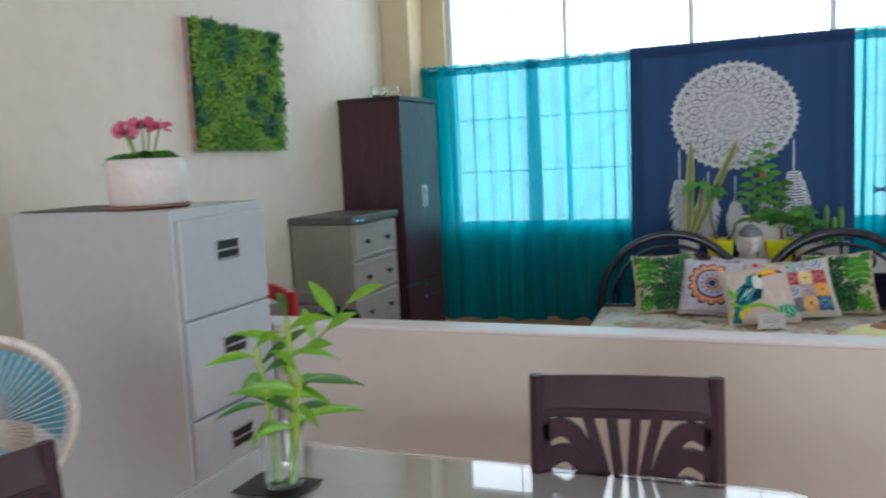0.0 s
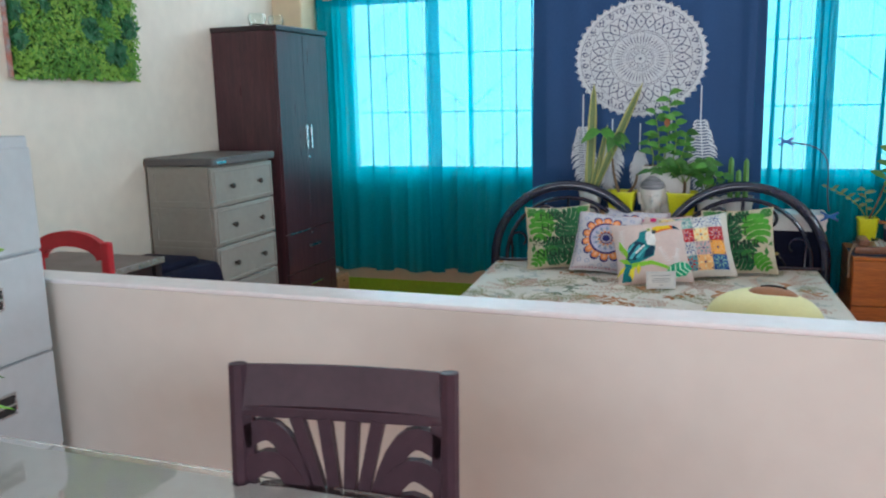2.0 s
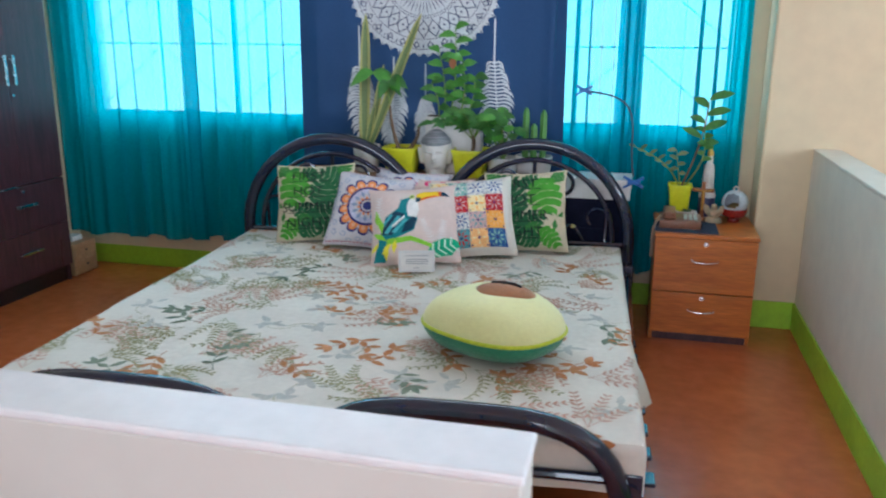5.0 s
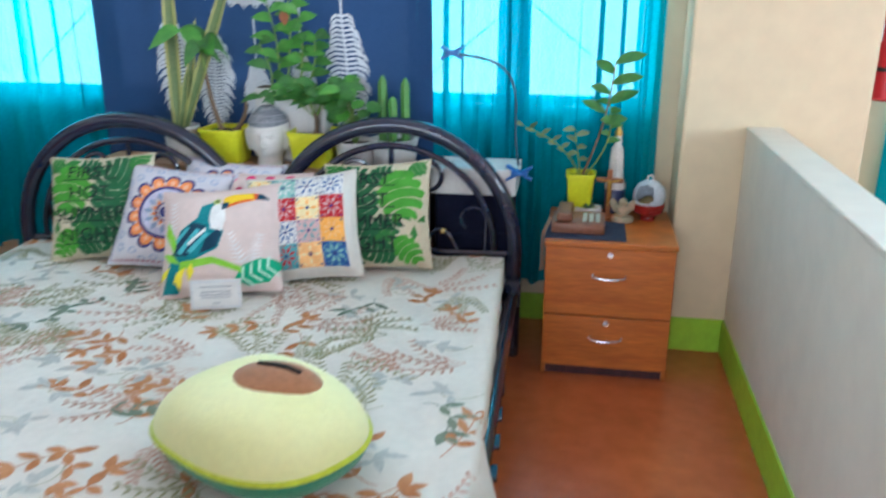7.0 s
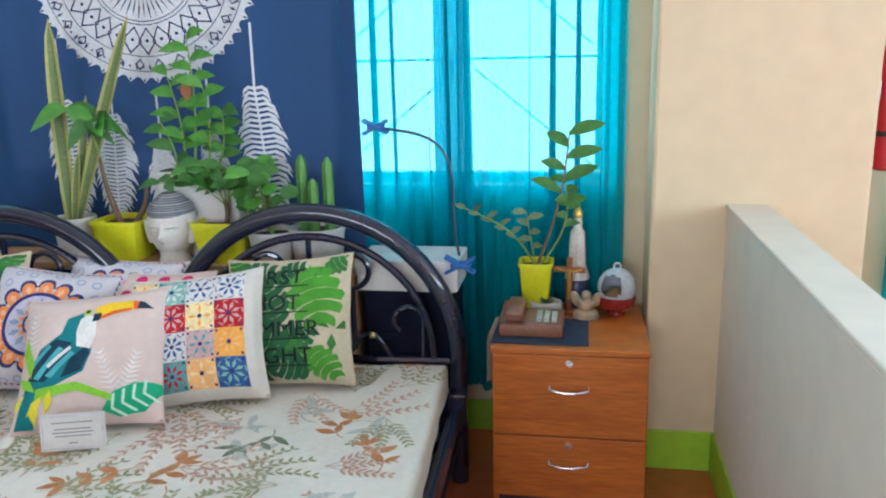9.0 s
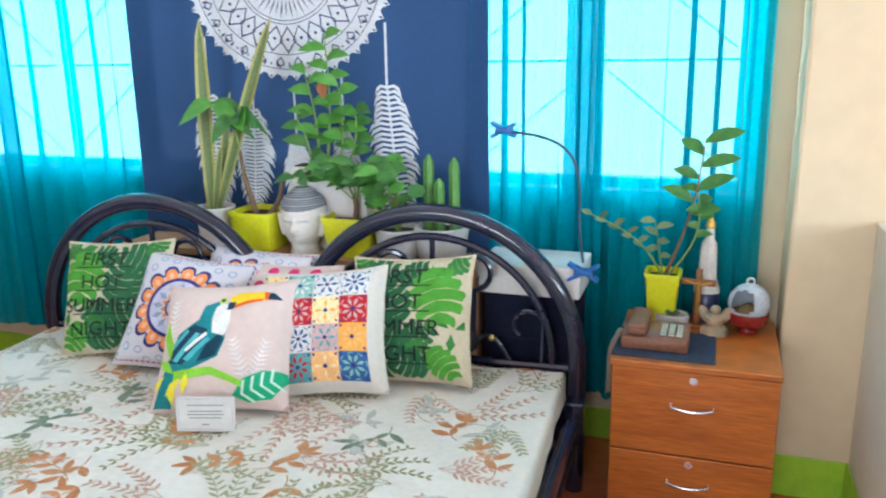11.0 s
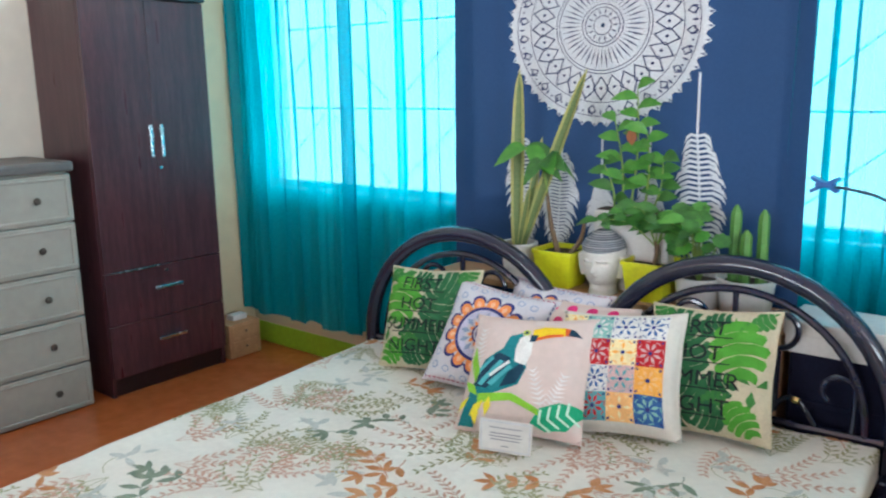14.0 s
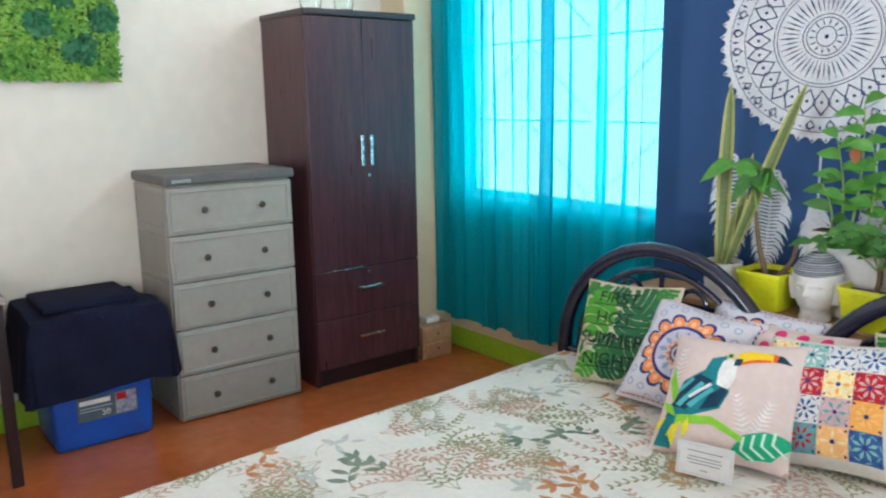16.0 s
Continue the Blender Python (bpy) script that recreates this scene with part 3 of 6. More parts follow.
def bedspread():
    c = thing("bedspread", "cream cotton bedspread printed with rust and sage foliage", "bedspread", BED)
    hang = 0.15

    def f(u, v):
        x = SX0 - hang + (SX1 - SX0 + 2 * hang) * u
        y = SY0 - hang + (SY1 - SY0 + hang) * v
        if x > SX1:
            x = SX1 + (x - SX1) * (0.72 + 0.35 * noise.noise((y * 2.1, 3, 0)))
        return sheet_point(x, y)

    part("cloth", sheet_mesh(f, 130, 120), SHEET, c, "", True)
    # the corner of the cover that sticks out over the rail
    part("loose_corner", sheet_mesh(lambda u, v: Vector((SX1 + 0.01 + 0.075 * u * (1 - abs(v - 0.45) * 1.6), -1.52 + 0.36 * v, MZ - 0.004 - 0.05 * u - 0.10 * u * u + 0.012 * math.sin(v * 9))), 10, 16), SHEET, c, "loose fold of the cover", True)
    inks = [material("rust_print", (0.52, 0.22, 0.09), (0.62, 0.32, 0.16), 14, 0.85, spec=0.2), material("sage_print", (0.36, 0.36, 0.2), (0.45, 0.43, 0.27), 14, 0.85, spec=0.2),
            material("grey_print", (0.55, 0.57, 0.53), (0.6, 0.6, 0.56), 14, 0.85, spec=0.2), material("green_print", (0.2, 0.26, 0.19), (0.28, 0.33, 0.25), 14, 0.85, spec=0.2),
            material("rose_print", (0.6, 0.36, 0.27), (0.66, 0.45, 0.36), 14, 0.85, spec=0.2)]
    beds = [bmesh.new() for _ in inks]
    rnd = random.Random(21)

    def petal(bm, x, y, a, length, width):
        c_, s_ = math.cos(a), math.sin(a)
        pts = [(0, 0), (0.3, 0.42), (0.6, 0.45), (0.85, 0.22), (1, 0), (0.85, -0.22), (0.6, -0.45), (0.3, -0.42)]
        vs = []
        for p_, q_ in pts:
            px, py = p_ * length, q_ * width
            vs.append(bm.verts.new(sheet_point(x + c_ * px - s_ * py, y + s_ * px + c_ * py, 0.0013)))
        bm.faces.new(vs)

    def stem(bm, pts, w):
        for (ax, ay), (bx, by) in zip(pts, pts[1:]):
            d = math.hypot(bx - ax, by - ay) or 1
            nx, ny = -(by - ay) / d * w, (bx - ax) / d * w
            bm.faces.new([bm.verts.new(sheet_point(px, py, 0.0011)) for px, py in ((ax + nx, ay + ny), (bx + nx, by + ny), (bx - nx, by - ny), (ax - nx, ay - ny))])

    n = 0
    for gx in range(13):
        for gy in range(14):
            x = SX0 + 0.02 + (gx + rnd.uniform(0.1, 0.9)) * (SX1 - SX0 - 0.04) / 13
            y = SY0 + 0.02 + (gy + rnd.uniform(0.1, 0.9)) * (SY1 - SY0 - 0.04) / 14
            kind = rnd.choice((0, 0, 1, 1, 1, 2, 2, 2, 3, 4, 4, 4))
            bm, a = beds[kind], rnd.uniform(0, 6.28)
            if kind in (0, 3):      # a spray of broad leaves
                size, turn = rnd.uniform(0.11, 0.17), rnd.uniform(-1.2, 1.2)
                line = [(x + size * t * math.cos(a + turn * t), y + size * t * math.sin(a + turn * t)) for t in (i / 6 for i in range(7))]
                stem(bm, line, 0.0014)
                for i in (2, 4, 6):
                    for s in (-1, 1):
                        petal(bm, *line[i], a + turn * i / 6 + s * rnd.uniform(0.6, 0.95), rnd.uniform(0.042, 0.07), rnd.uniform(0.02, 0.03))
                petal(bm, *line[-1], a + turn, 0.062, 0.024)
            elif kind in (1, 4):    # a fern of narrow leaflets
                size, turn = rnd.uniform(0.15, 0.23), rnd.uniform(-0.8, 0.8)
                for f_ in (-0.45, 0.0, 0.45):
                    line = [(x + size * t * math.cos(a + f_ + turn * t), y + size * t * math.sin(a + f_ + turn * t)) for t in (i / 8 for i in range(9))]
                    stem(bm, line, 0.0011)
                    for i in range(2, 9):
                        for s in (-1, 1):
                            petal(bm, *line[i], a + f_ + turn * i / 8 + s * 0.75, 0.038 - 0.0022 * i, 0.0095)
            else:                   # large pale leaves and a curled twig
                for i in range(5):
                    petal(bm, x + rnd.uniform(-0.03, 0.03), y + rnd.uniform(-0.03, 0.03), a + i * 1.25, rnd.uniform(0.05, 0.085), rnd.uniform(0.02, 0.03))
                line = [(x + 0.17 * t * math.cos(a + 2.4 * t), y + 0.17 * t * math.sin(a + 2.4 * t)) for t in (i / 8 for i in range(9))]
                stem(beds[1], line[:6], 0.0013)
    for bm, ink, name in zip(beds, inks, ("rust", "sage", "grey", "green", "rose")):
        tagged(part("printed_leaves", bm, ink, c, name + " printed leaves"), kind="stuff")


bedspread()


def console():
    s = thing("shelf", "pale wooden shelf behind the headboard, full of plants", "shelf")
    part("top", box(2.40, 3.77, 7.435, 7.645, 0.655, 0.68, 0.003), SHELFWOOD, s)
    for x in (2.41, 3.07, 3.735):
        part("leg", box(x, x + 0.025, 7.44, 7.64, 0, 0.655, 0.002), SHELFWOOD, s)
    part("lower_shelf", box(2.44, 3.73, 7.445, 7.64, 0.3, 0.32, 0.002), SHELFWOOD, s)


console()


def storage_trunk():
    t = thing("storage_chest", "dark navy plastic chest standing behind the headboard", "storage chest", pose(3.785, 7.435, 0))
    part("body", box(0, 0.29, 0, 0.2, 0, 0.612, 0.012), DARK_CLOTH, t)
    for z in (0.15, 0.3, 0.45):
        part("rib", box(0.02, 0.27, -0.005, 0.0005, z, z + 0.02, 0.002), DARK_CLOTH, t)
    b = thing("white_box", "flat white cardboard box lying on the navy chest", "box", pose(3.772, 7.425, 0.6125, 0, 0, 0))
    part("body", box(0, 0.315, 0, 0.2, 0, 0.095, 0.004), WHITE, b)
    part("lid", box(-0.004, 0.319, -0.004, 0.204, 0.055, 0.099, 0.004), WHITE, b)


storage_trunk()


def blue_storage():
    t = thing("storage_box", "blue translucent plastic storage box with a grey label", "storage box", pose(0.625, 5.54, 0))
    bm = box(0, 0.375, 0, 0.42, 0, 0.315, 0.02, segments=3)
    for v in bm.verts:
        f = 0.93 + 0.07 * v.co.z / 0.315
        v.co.x, v.co.y = 0.1875 + (v.co.x - 0.1875) * f, 0.21 + (v.co.y - 0.21) * f
    body = part("body", bm, BLUE_BOX, t, "", True)
    part("rim", box(-0.008, 0.383, -0.008, 0.428, 0.315, 0.335, 0.008), BLUE_BOX, t)
    part("lid", box(-0.01, 0.385, -0.01, 0.43, 0.335, 0.36, 0.01), BLUE_BOX, t)
    label = part("label", box(0.3705, 0.3725, 0.10, 0.345, 0.12, 0.225, 0.0005), material("label_grey", (0.09, 0.13, 0.16), None, 30, 0.5), t, "dark grey printed label")
    part("picture", box(0.3722, 0.3735, 0.255, 0.34, 0.125, 0.22), material("label_picture", (0.4, 0.42, 0.5), (0.15, 0.18, 0.3), 60, 0.5), label)
    part("sticker", box(0.3732, 0.3742, 0.26, 0.30, 0.185, 0.215), RED, label)
    return t, label


blue_box, box_label = blue_storage()


def draped_cloth():
    """A dark cloth over the storage box and the bundle on its lid."""
    c = thing("cloth_cover", "black-navy cloth draped over a bundle on the storage box", "cloth")

    def f(u, v):
        a, b = (u - 0.5) * 2, (v - 0.5) * 2
        x, y = 0.82 + a * 0.36, 5.755 + b * 0.48
        ex, ey = max(abs(a) - 0.56, 0) / 0.44, max(abs(b) - 0.56, 0) / 0.44
        e = max(ex, ey)
        q = min(e / 0.25, 1)
        px = 0.82 + math.copysign(min(abs(a), 0.56) * 0.36 + 0.02 * math.sin(q * 1.57) + 0.03 * ex * (1 + noise.noise((y * 9, 0, 1))), a)
        py = 5.755 + math.copysign(min(abs(b), 0.56) * 0.48 - 0.03 + 0.03 * math.sin(q * 1.57) + 0.04 * ey * (1 + noise.noise((x * 9, 2, 1))), b)
        top = 0.60 + 0.025 * noise.noise((x * 5, y * 5, 0)) - 0.02 * abs(b)
        fall = 0.345 + 0.05 * noise.noise((x * 4, y * 4, 7))
        return Vector((max(px, 0.612), py, top - 0.02 * q * q - fall * max(e - 0.1, 0)))

    part("cloth", sheet_mesh(f, 60, 70), DARK_CLOTH, c, "", True)
    part("bundle", box(0.65, 1.0, 5.56, 5.95, 0.361, 0.575, 0.05, segments=3), DARK_CLOTH, c, "", True)
    part("folded_top", box(0.66, 0.99, 5.55, 5.93, 0.592, 0.632, 0.018, segments=3), DARK_CLOTH, c, "folded dark cloth on top", True)


draped_cloth()


def desk():
    d = thing("desk", "low dark wooden desk against the wall", "desk")
    part("top", box(0.61, 1.195, 4.98, 5.40, 0.715, 0.74, 0.004), material("desk_top", (0.12, 0.085, 0.075), (0.09, 0.065, 0.06), 6, 0.4), d)
    part("edge", box(1.195, 1.201, 4.98, 5.40, 0.715, 0.742, 0.001), CHROME, d, "pale metal edge strip")
    for x in (0.62, 1.155):
        for y in (4.99, 5.35):
            part("leg", box(x, x + 0.035, y, y + 0.04, 0, 0.715, 0.003), WENGE_DARK, d)
    part("drawer", box(0.66, 1.18, 5.04, 5.34, 0.595, 0.715, 0.004), WENGE_DARK, d)
    part("apron", box(0.64, 0.655, 5.05, 5.35, 0.45, 0.715, 0.002), WENGE_DARK, d)


desk()


def ribbon(points, width, y, thick):
    """A flat curved fin in the plane y, with a width for each end."""
    bm = bmesh.new()
    rows = []
    k = len(points)
    for i, (x, z) in enumerate(points):
        a, b = points[max(i - 1, 0)], points[min(i + 1, k - 1)]
        d = math.hypot(b[0] - a[0], b[1] - a[1]) or 1
        nx, nz = -(b[1] - a[1]) / d, (b[0] - a[0]) / d
        w = width[0] + (width[1] - width[0]) * i / (k - 1)
        rows.append([bm.verts.new((x + s * nx * w, y + t, z + s * nz * w)) for s, t in ((-1, -thick), (1, -thick), (1, thick), (-1, thick))])
    for a, b in zip(rows, rows[1:]):
        for i in range(4):
            bm.faces.new((a[i], b[i], b[(i + 1) % 4], a[(i + 1) % 4]))
    bm.faces.new(rows[0])
    bm.faces.new(rows[-1][::-1])
    return bm


def red_chair():
    c = thing("chair", "red moulded plastic chair with an arched open back", "chair", pose(1.125, 4.78, 0, 0, 0, 183))
    part("seat", box(-0.19, 0.19, -0.19, 0.19, 0.40, 0.435, 0.02, segments=3), RED, c, "", True)
    for x in (-0.17, 0.17):
        for y in (-0.17, 0.17):
            part("leg", tube([(x * 1.1, y * 1.1, 0), (x, y, 0.41)], [0.016, 0.021], 8), RED, c, "", True)
    for x in (-0.165, 0.165):
        part("back_post", box(x - 0.021, x + 0.021, -0.2, -0.165, 0.42, 0.885, 0.01), RED, c)
    up = [(0.155 * math.sin(q), 0.82 + 0.075 * math.cos(q * 1.02)) for q in (radians(-90 + 180 * i / 14) for i in range(15))]
    part("top_rail", ribbon(up, (0.03, 0.03), -0.18, 0.014), RED, c, "", True)
    part("slat", box(-0.17, 0.17, -0.19, -0.17, 0.56, 0.61, 0.008), RED, c)


red_chair()


def small_chest():
    s = thing("small_wooden_chest", "small pale wooden chest beside the wardrobe", "box", pose(0.78, 7.43, 0))
    part("body", box(0, 0.215, 0, 0.2, 0, 0.185, 0.004), SHELFWOOD, s)
    for z in (0.015, 0.1):
        d = part("drawer", box(0.215, 0.223, 0.01, 0.19, z, z + 0.075, 0.003), SHELFWOOD, s)
        part("knob", lathe([(0.004, 0), (0.008, 0.006), (0.003, 0.011)], 10, (0.226, 0.1, z + 0.035)), BRONZE, d)
    b = thing("small_box", "small white box on the wooden chest", "box", pose(0.88, 7.50, 0.1855))
    part("body", box(0, 0.06, 0, 0.09, 0, 0.03, 0.003), WHITE, b)


small_chest()

# ---- dining side ----


def filing_cabinet():
    c = thing("filing_cabinet", "light grey steel filing cabinet with four drawers", "filing cabinet", pose(0.87, 3.945, 0))
    d, n, h = 0.69, 0.465, 1.32
    part("body", box(0, d - 0.02, 0, n, 0, h, 0.006), STEEL_PAINT, c)
    step = (h - 0.05) / 4
    dark = BLACK
    for k in range(4):
        z0, z1 = 0.025 + k * step, 0.025 + (k + 1) * step - 0.008
        drawer = part("drawer", box(d - 0.021, d, 0.012, n - 0.012, z0, z1, 0.005), STEEL_PAINT, c)
        zc = z0 + step * 0.62
        bm = box(d - 0.001, d + 0.007, n / 2 - 0.06, n / 2 + 0.06, zc - 0.034, zc - 0.028, 0.001)
        box(d - 0.001, d + 0.007, n / 2 - 0.06, n / 2 + 0.06, zc + 0.028, zc + 0.034, 0.001, bm)
        for y in (-0.06, 0.055):
            box(d - 0.001, d + 0.007, n / 2 + y, n / 2 + y + 0.005, zc - 0.028, zc + 0.028, 0.001, bm)
        box(d - 0.001, d + 0.009, n / 2 - 0.055, n / 2 + 0.055, zc - 0.004, zc + 0.002, 0.001, bm)
        part("handle", bm, CHROME, drawer, "chrome frame of the pull")
        part("recess", box(d - 0.0005, d + 0.0015, n / 2 - 0.055, n / 2 + 0.055, zc - 0.028, zc + 0.028), dark, drawer, "black recessed pull")
    part("lock", tube([(d - 0.021, n - 0.035, h - 0.045), (d - 0.008, n - 0.035, h - 0.045)], 0.01, 14), CHROME, c)
    return c


filing_cabinet()


CHAIRWOOD = material("chair_wood", (0.050, 0.022, 0.032), (0.036, 0.016, 0.025), 5, 0.5, detail=0.2, spec=0.3)


def dining_chair(m):
    """Faces local -y; its back stands in the plane y = 0."""
    c = thing("dining_chair", "dark-stained wooden dining chair with a palm-fan cutout back", "chair", m, "chairs round the table")
    w = 0.193
    for x in (-w, w):
        part("back_post", tube([(x, -0.02, 0), (x, -0.02, 0.45), (x, 0.0, 0.7), (x, 0.02, 0.958)], 0.017, 8), CHAIRWOOD, c, "", True)
        part("front_leg", box(x - 0.02, x + 0.02, -0.43, -0.39, 0, 0.43, 0.004), CHAIRWOOD, c)
        part("side_rail", box(x - 0.012, x + 0.012, -0.39, -0.03, 0.38, 0.43, 0.003), CHAIRWOOD, c)
    part("seat", box(-0.225, 0.225, -0.45, 0.0, 0.43, 0.46, 0.012, segments=3), CHAIRWOOD, c, "", True)
    top = sheet_mesh(lambda u, v: Vector((-w + 2 * w * u, 0.02 + 0.012 * math.sin(math.pi * u) - 0.02 * (1 - v), 0.880 + (0.957 - 0.880) * v)), 16, 3, 0.02)
    part("top_rail", top, CHAIRWOOD, c, "", True)
    splat = part("splat", box(-w, w, 0.003, 0.019, 0.868, 0.888, 0.002), CHAIRWOOD, c)
    for s in (-1, 1):
        for k, (z_end, rise) in enumerate(((0.828, 0.05), (0.765, 0.055), (0.695, 0.06), (0.625, 0.06))):
            pts = []
            for i in range(13):
                q = i / 12
                x = s * (0.012 + (w - 0.022) * q)
                pts.append((x, 0.50 + (z_end - 0.50) * (1 - (1 - q) ** 2.3) + rise * math.sin(math.pi * q) ** 1.3))
            part("fin", ribbon(pts, (0.017, 0.020), 0.008 - 0.002 * k, 0.008), CHAIRWOOD, splat)
        part("stile", box(min(s * w, s * (w - 0.03)), max(s * w, s * (w - 0.03)), 0.0, 0.016, 0.49, 0.872, 0.002), CHAIRWOOD, splat)
    for k, x in enumerate((-0.07, -0.025, 0.02, 0.06)):
        part("fin", ribbon([(x * 0.1, 0.52), (x * 0.35, 0.66), (x * 0.7, 0.76), (x * 1.15, 0.872)], (0.01, 0.012), 0.008, 0.008), CHAIRWOOD, splat)
    part("lower_rail", box(-w, w, -0.014, 0.01, 0.47, 0.51, 0.003), CHAIRWOOD, c)
    return c


chair = dining_chair(pose(2.930, 3.672, 0, 0, 0, 8) @ Matrix.Diagonal((0.97, 1, 1.0, 1)))
copy_thing(chair, pose(1.97, 2.86, 0, 0, 0, 80))


def dining_table():
    t = thing("dining_table", "white dining table under a clear glass sheet", "table")
    cloth = material("table_white", (0.84, 0.87, 0.87), (0.79, 0.82, 0.83), 5, 0.4, detail=0.06)
    bm = box(2.05, 3.30, 2.72, 3.655, 0.705, 0.738)
    bmesh.ops.bevel(bm, geom=[e for e in bm.edges if abs(e.verts[0].co.z - e.verts[1].co.z) > 0.01], offset=0.08, segments=6, affect="EDGES", profile=0.5)
    part("tabletop", bm, cloth, t)
    bm = box(2.035, 3.315, 2.705, 3.67, 0.7395, 0.7495)
    bmesh.ops.bevel(bm, geom=[e for e in bm.edges if abs(e.verts[0].co.z - e.verts[1].co.z) > 0.005], offset=0.09, segments=8, affect="EDGES", profile=0.5)
    part("glass_sheet", bm, glass("table_glass", (0.98, 1.0, 0.99)), t, "clear green-edged glass sheet")
    for x in (2.13, 3.16):
        for y in (2.8, 3.52):
            part("leg", box(x, x + 0.06, y, y + 0.06, 0, 0.705, 0.006), CHAIRWOOD, t)
    part("apron", box(2.15, 3.2, 2.83, 3.55, 0.63, 0.705, 0.004), CHAIRWOOD, t)


dining_table()


def stand_fan():
    c = Vector((1.55, 3.245, 0.885))
    f = thing("stand_fan", "white stand fan with blue blades and wire guard", "fan", pose(c.x, c.y, 0))
    face = pose(0, 0, c.z, 0, 90, -38)
    white = material("fan_plastic", (0.75, 0.72, 0.66), None, 6, 0.4)
    blue = material("fan_blade", (0.12, 0.36, 0.46), (0.1, 0.32, 0.42), 4, 0.3)

    def turned(bm):
        bmesh.ops.transform(bm, matrix=face, verts=bm.verts)
        return bm

    part("base", lathe([(0.19, 0), (0.195, 0.01), (0.17, 0.03), (0.06, 0.045), (0.03, 0.06)], 28), white, f, "", True)
    part("pole", tube([(0, 0, 0.05), (0, 0, c.z - 0.1)], 0.015, 12), white, f, "", True)
    part("motor", turned(lathe([(0.03, -0.17), (0.06, -0.155), (0.065, -0.06), (0.04, -0.045)], 20)), white, f, "", True)
    part("neck", tube([(0, 0, c.z - 0.11), (-0.06, 0.045, c.z - 0.02)], 0.025, 10), white, f, "", True)
    guard = part("guard", turned(tube([(0.2 * math.cos(q), 0.2 * math.sin(q), 0) for q in (2 * math.pi * i / 48 for i in range(48))], 0.011, 8, True)), white, f, "", True)
    for k in range(64):
        q = 2 * math.pi * k / 64
        pts = [(r * math.cos(q), r * math.sin(q), z) for r, z in ((0.035, 0.045), (0.12, 0.04), (0.18, 0.022), (0.198, 0.0))]
        part("wire", turned(tube(pts, 0.0012, 4)), white, guard)
    part("badge", turned(lathe([(0.038, 0.042), (0.038, 0.05), (0.02, 0.054)], 20)), white, f, "", True)
    part("hub", turned(lathe([(0.035, -0.04), (0.035, 0.015), (0.02, 0.03)], 18)), blue, f, "", True)
    for k in range(3):
        q0 = radians(120 * k)
        bm = sheet_mesh(lambda u, v: Vector(((0.03 + 0.15 * u) * math.cos(q0 + (v - 0.5) * (1.0 + 0.95 * u)), (0.03 + 0.15 * u) * math.sin(q0 + (v - 0.5) * (1.0 + 0.95 * u)), -0.03 + 0.045 * v)), 8, 10, 0.002)
        part("blade", turned(bm), blue, f, "blue plastic blade", True)


stand_fan()


def extinguisher():
    e = thing("fire_extinguisher", "red fire extinguisher hung on the column", "fire extinguisher", pose(5.338, 7.63, 0.965))
    part("cylinder", lathe([(0.035, 0), (0.043, 0.008), (0.043, 0.31), (0.035, 0.35), (0.02, 0.375), (0.016, 0.39)], 24), RED, e, "", True)
    part("label", sheet_mesh(lambda u, v: Vector((0.0436 * math.cos(-1.2 + 1.5 * u), 0.0436 * math.sin(-1.2 + 1.5 * u), 0.13 + 0.15 * v)), 10, 2), WHITE, e, "white instruction label")
    part("valve", box(-0.016, 0.016, -0.016, 0.016, 0.39, 0.43, 0.004), BLACK, e)
    part("lever", box(-0.01, 0.01, -0.09, 0.02, 0.43, 0.44, 0.003), CHROME, e)
    part("hose", tube([(0.015, 0, 0.41), (0.05, -0.02, 0.40), (0.068, -0.02, 0.33), (0.066, -0.01, 0.12)], 0.009, 8), BLACK, e, "", True)
    part("bracket", box(-0.06, -0.042, -0.03, 0.03, 0.2, 0.26, 0.003), CHROME, e)
    part("strap", lathe([(0.0442, 0.10), (0.0442, 0.115)], 24), BLACK, e)


extinguisher()

# ---- pillows and prints ----


def shapes(polys, f, lift, longest=0.09):
    """Flat outlines in (u, v), laid on the surface f(u, v, lift)."""
    bm = bmesh.new()
    for poly in polys:
        bm.faces.new([bm.verts.new((u, v, 0)) for u, v in poly])
    bmesh.ops.remove_doubles(bm, verts=bm.verts, dist=1e-5)
    bmesh.ops.triangulate(bm, faces=bm.faces[:])
    for _ in range(3):
        long = [e for e in bm.edges if e.calc_length() > longest]
        if not long:
            break
        bmesh.ops.subdivide_edges(bm, edges=long, cuts=1)
        bmesh.ops.triangulate(bm, faces=[q for q in bm.faces if len(q.verts) > 3])
    for v in bm.verts:
        v.co = f(v.co.x, v.co.y, lift)
    return bm


def rotated(poly, a, cu=0.0, cv=0.0, k=1.0):
    c, s = math.cos(a), math.sin(a)
    return [(cu + k * (u * c - v * s), cv + k * (u * s + v * c)) for u, v in poly]


def ring(r0, r1, n=40, cu=0.0, cv=0.0):
    out = []
    for i in range(n):
        a, b = 2 * math.pi * i / n, 2 * math.pi * (i + 1) / n
        out.append([(cu + r * math.cos(q), cv + r * math.sin(q)) for r, q in ((r0, a), (r1, a), (r1, b), (r0, b))])
    return out


def disc(r, n=20, cu=0.0, cv=0.0):
    return [[(cu + r * math.cos(2 * math.pi * i / n), cv + r * math.sin(2 * math.pi * i / n)) for i in range(n)]]


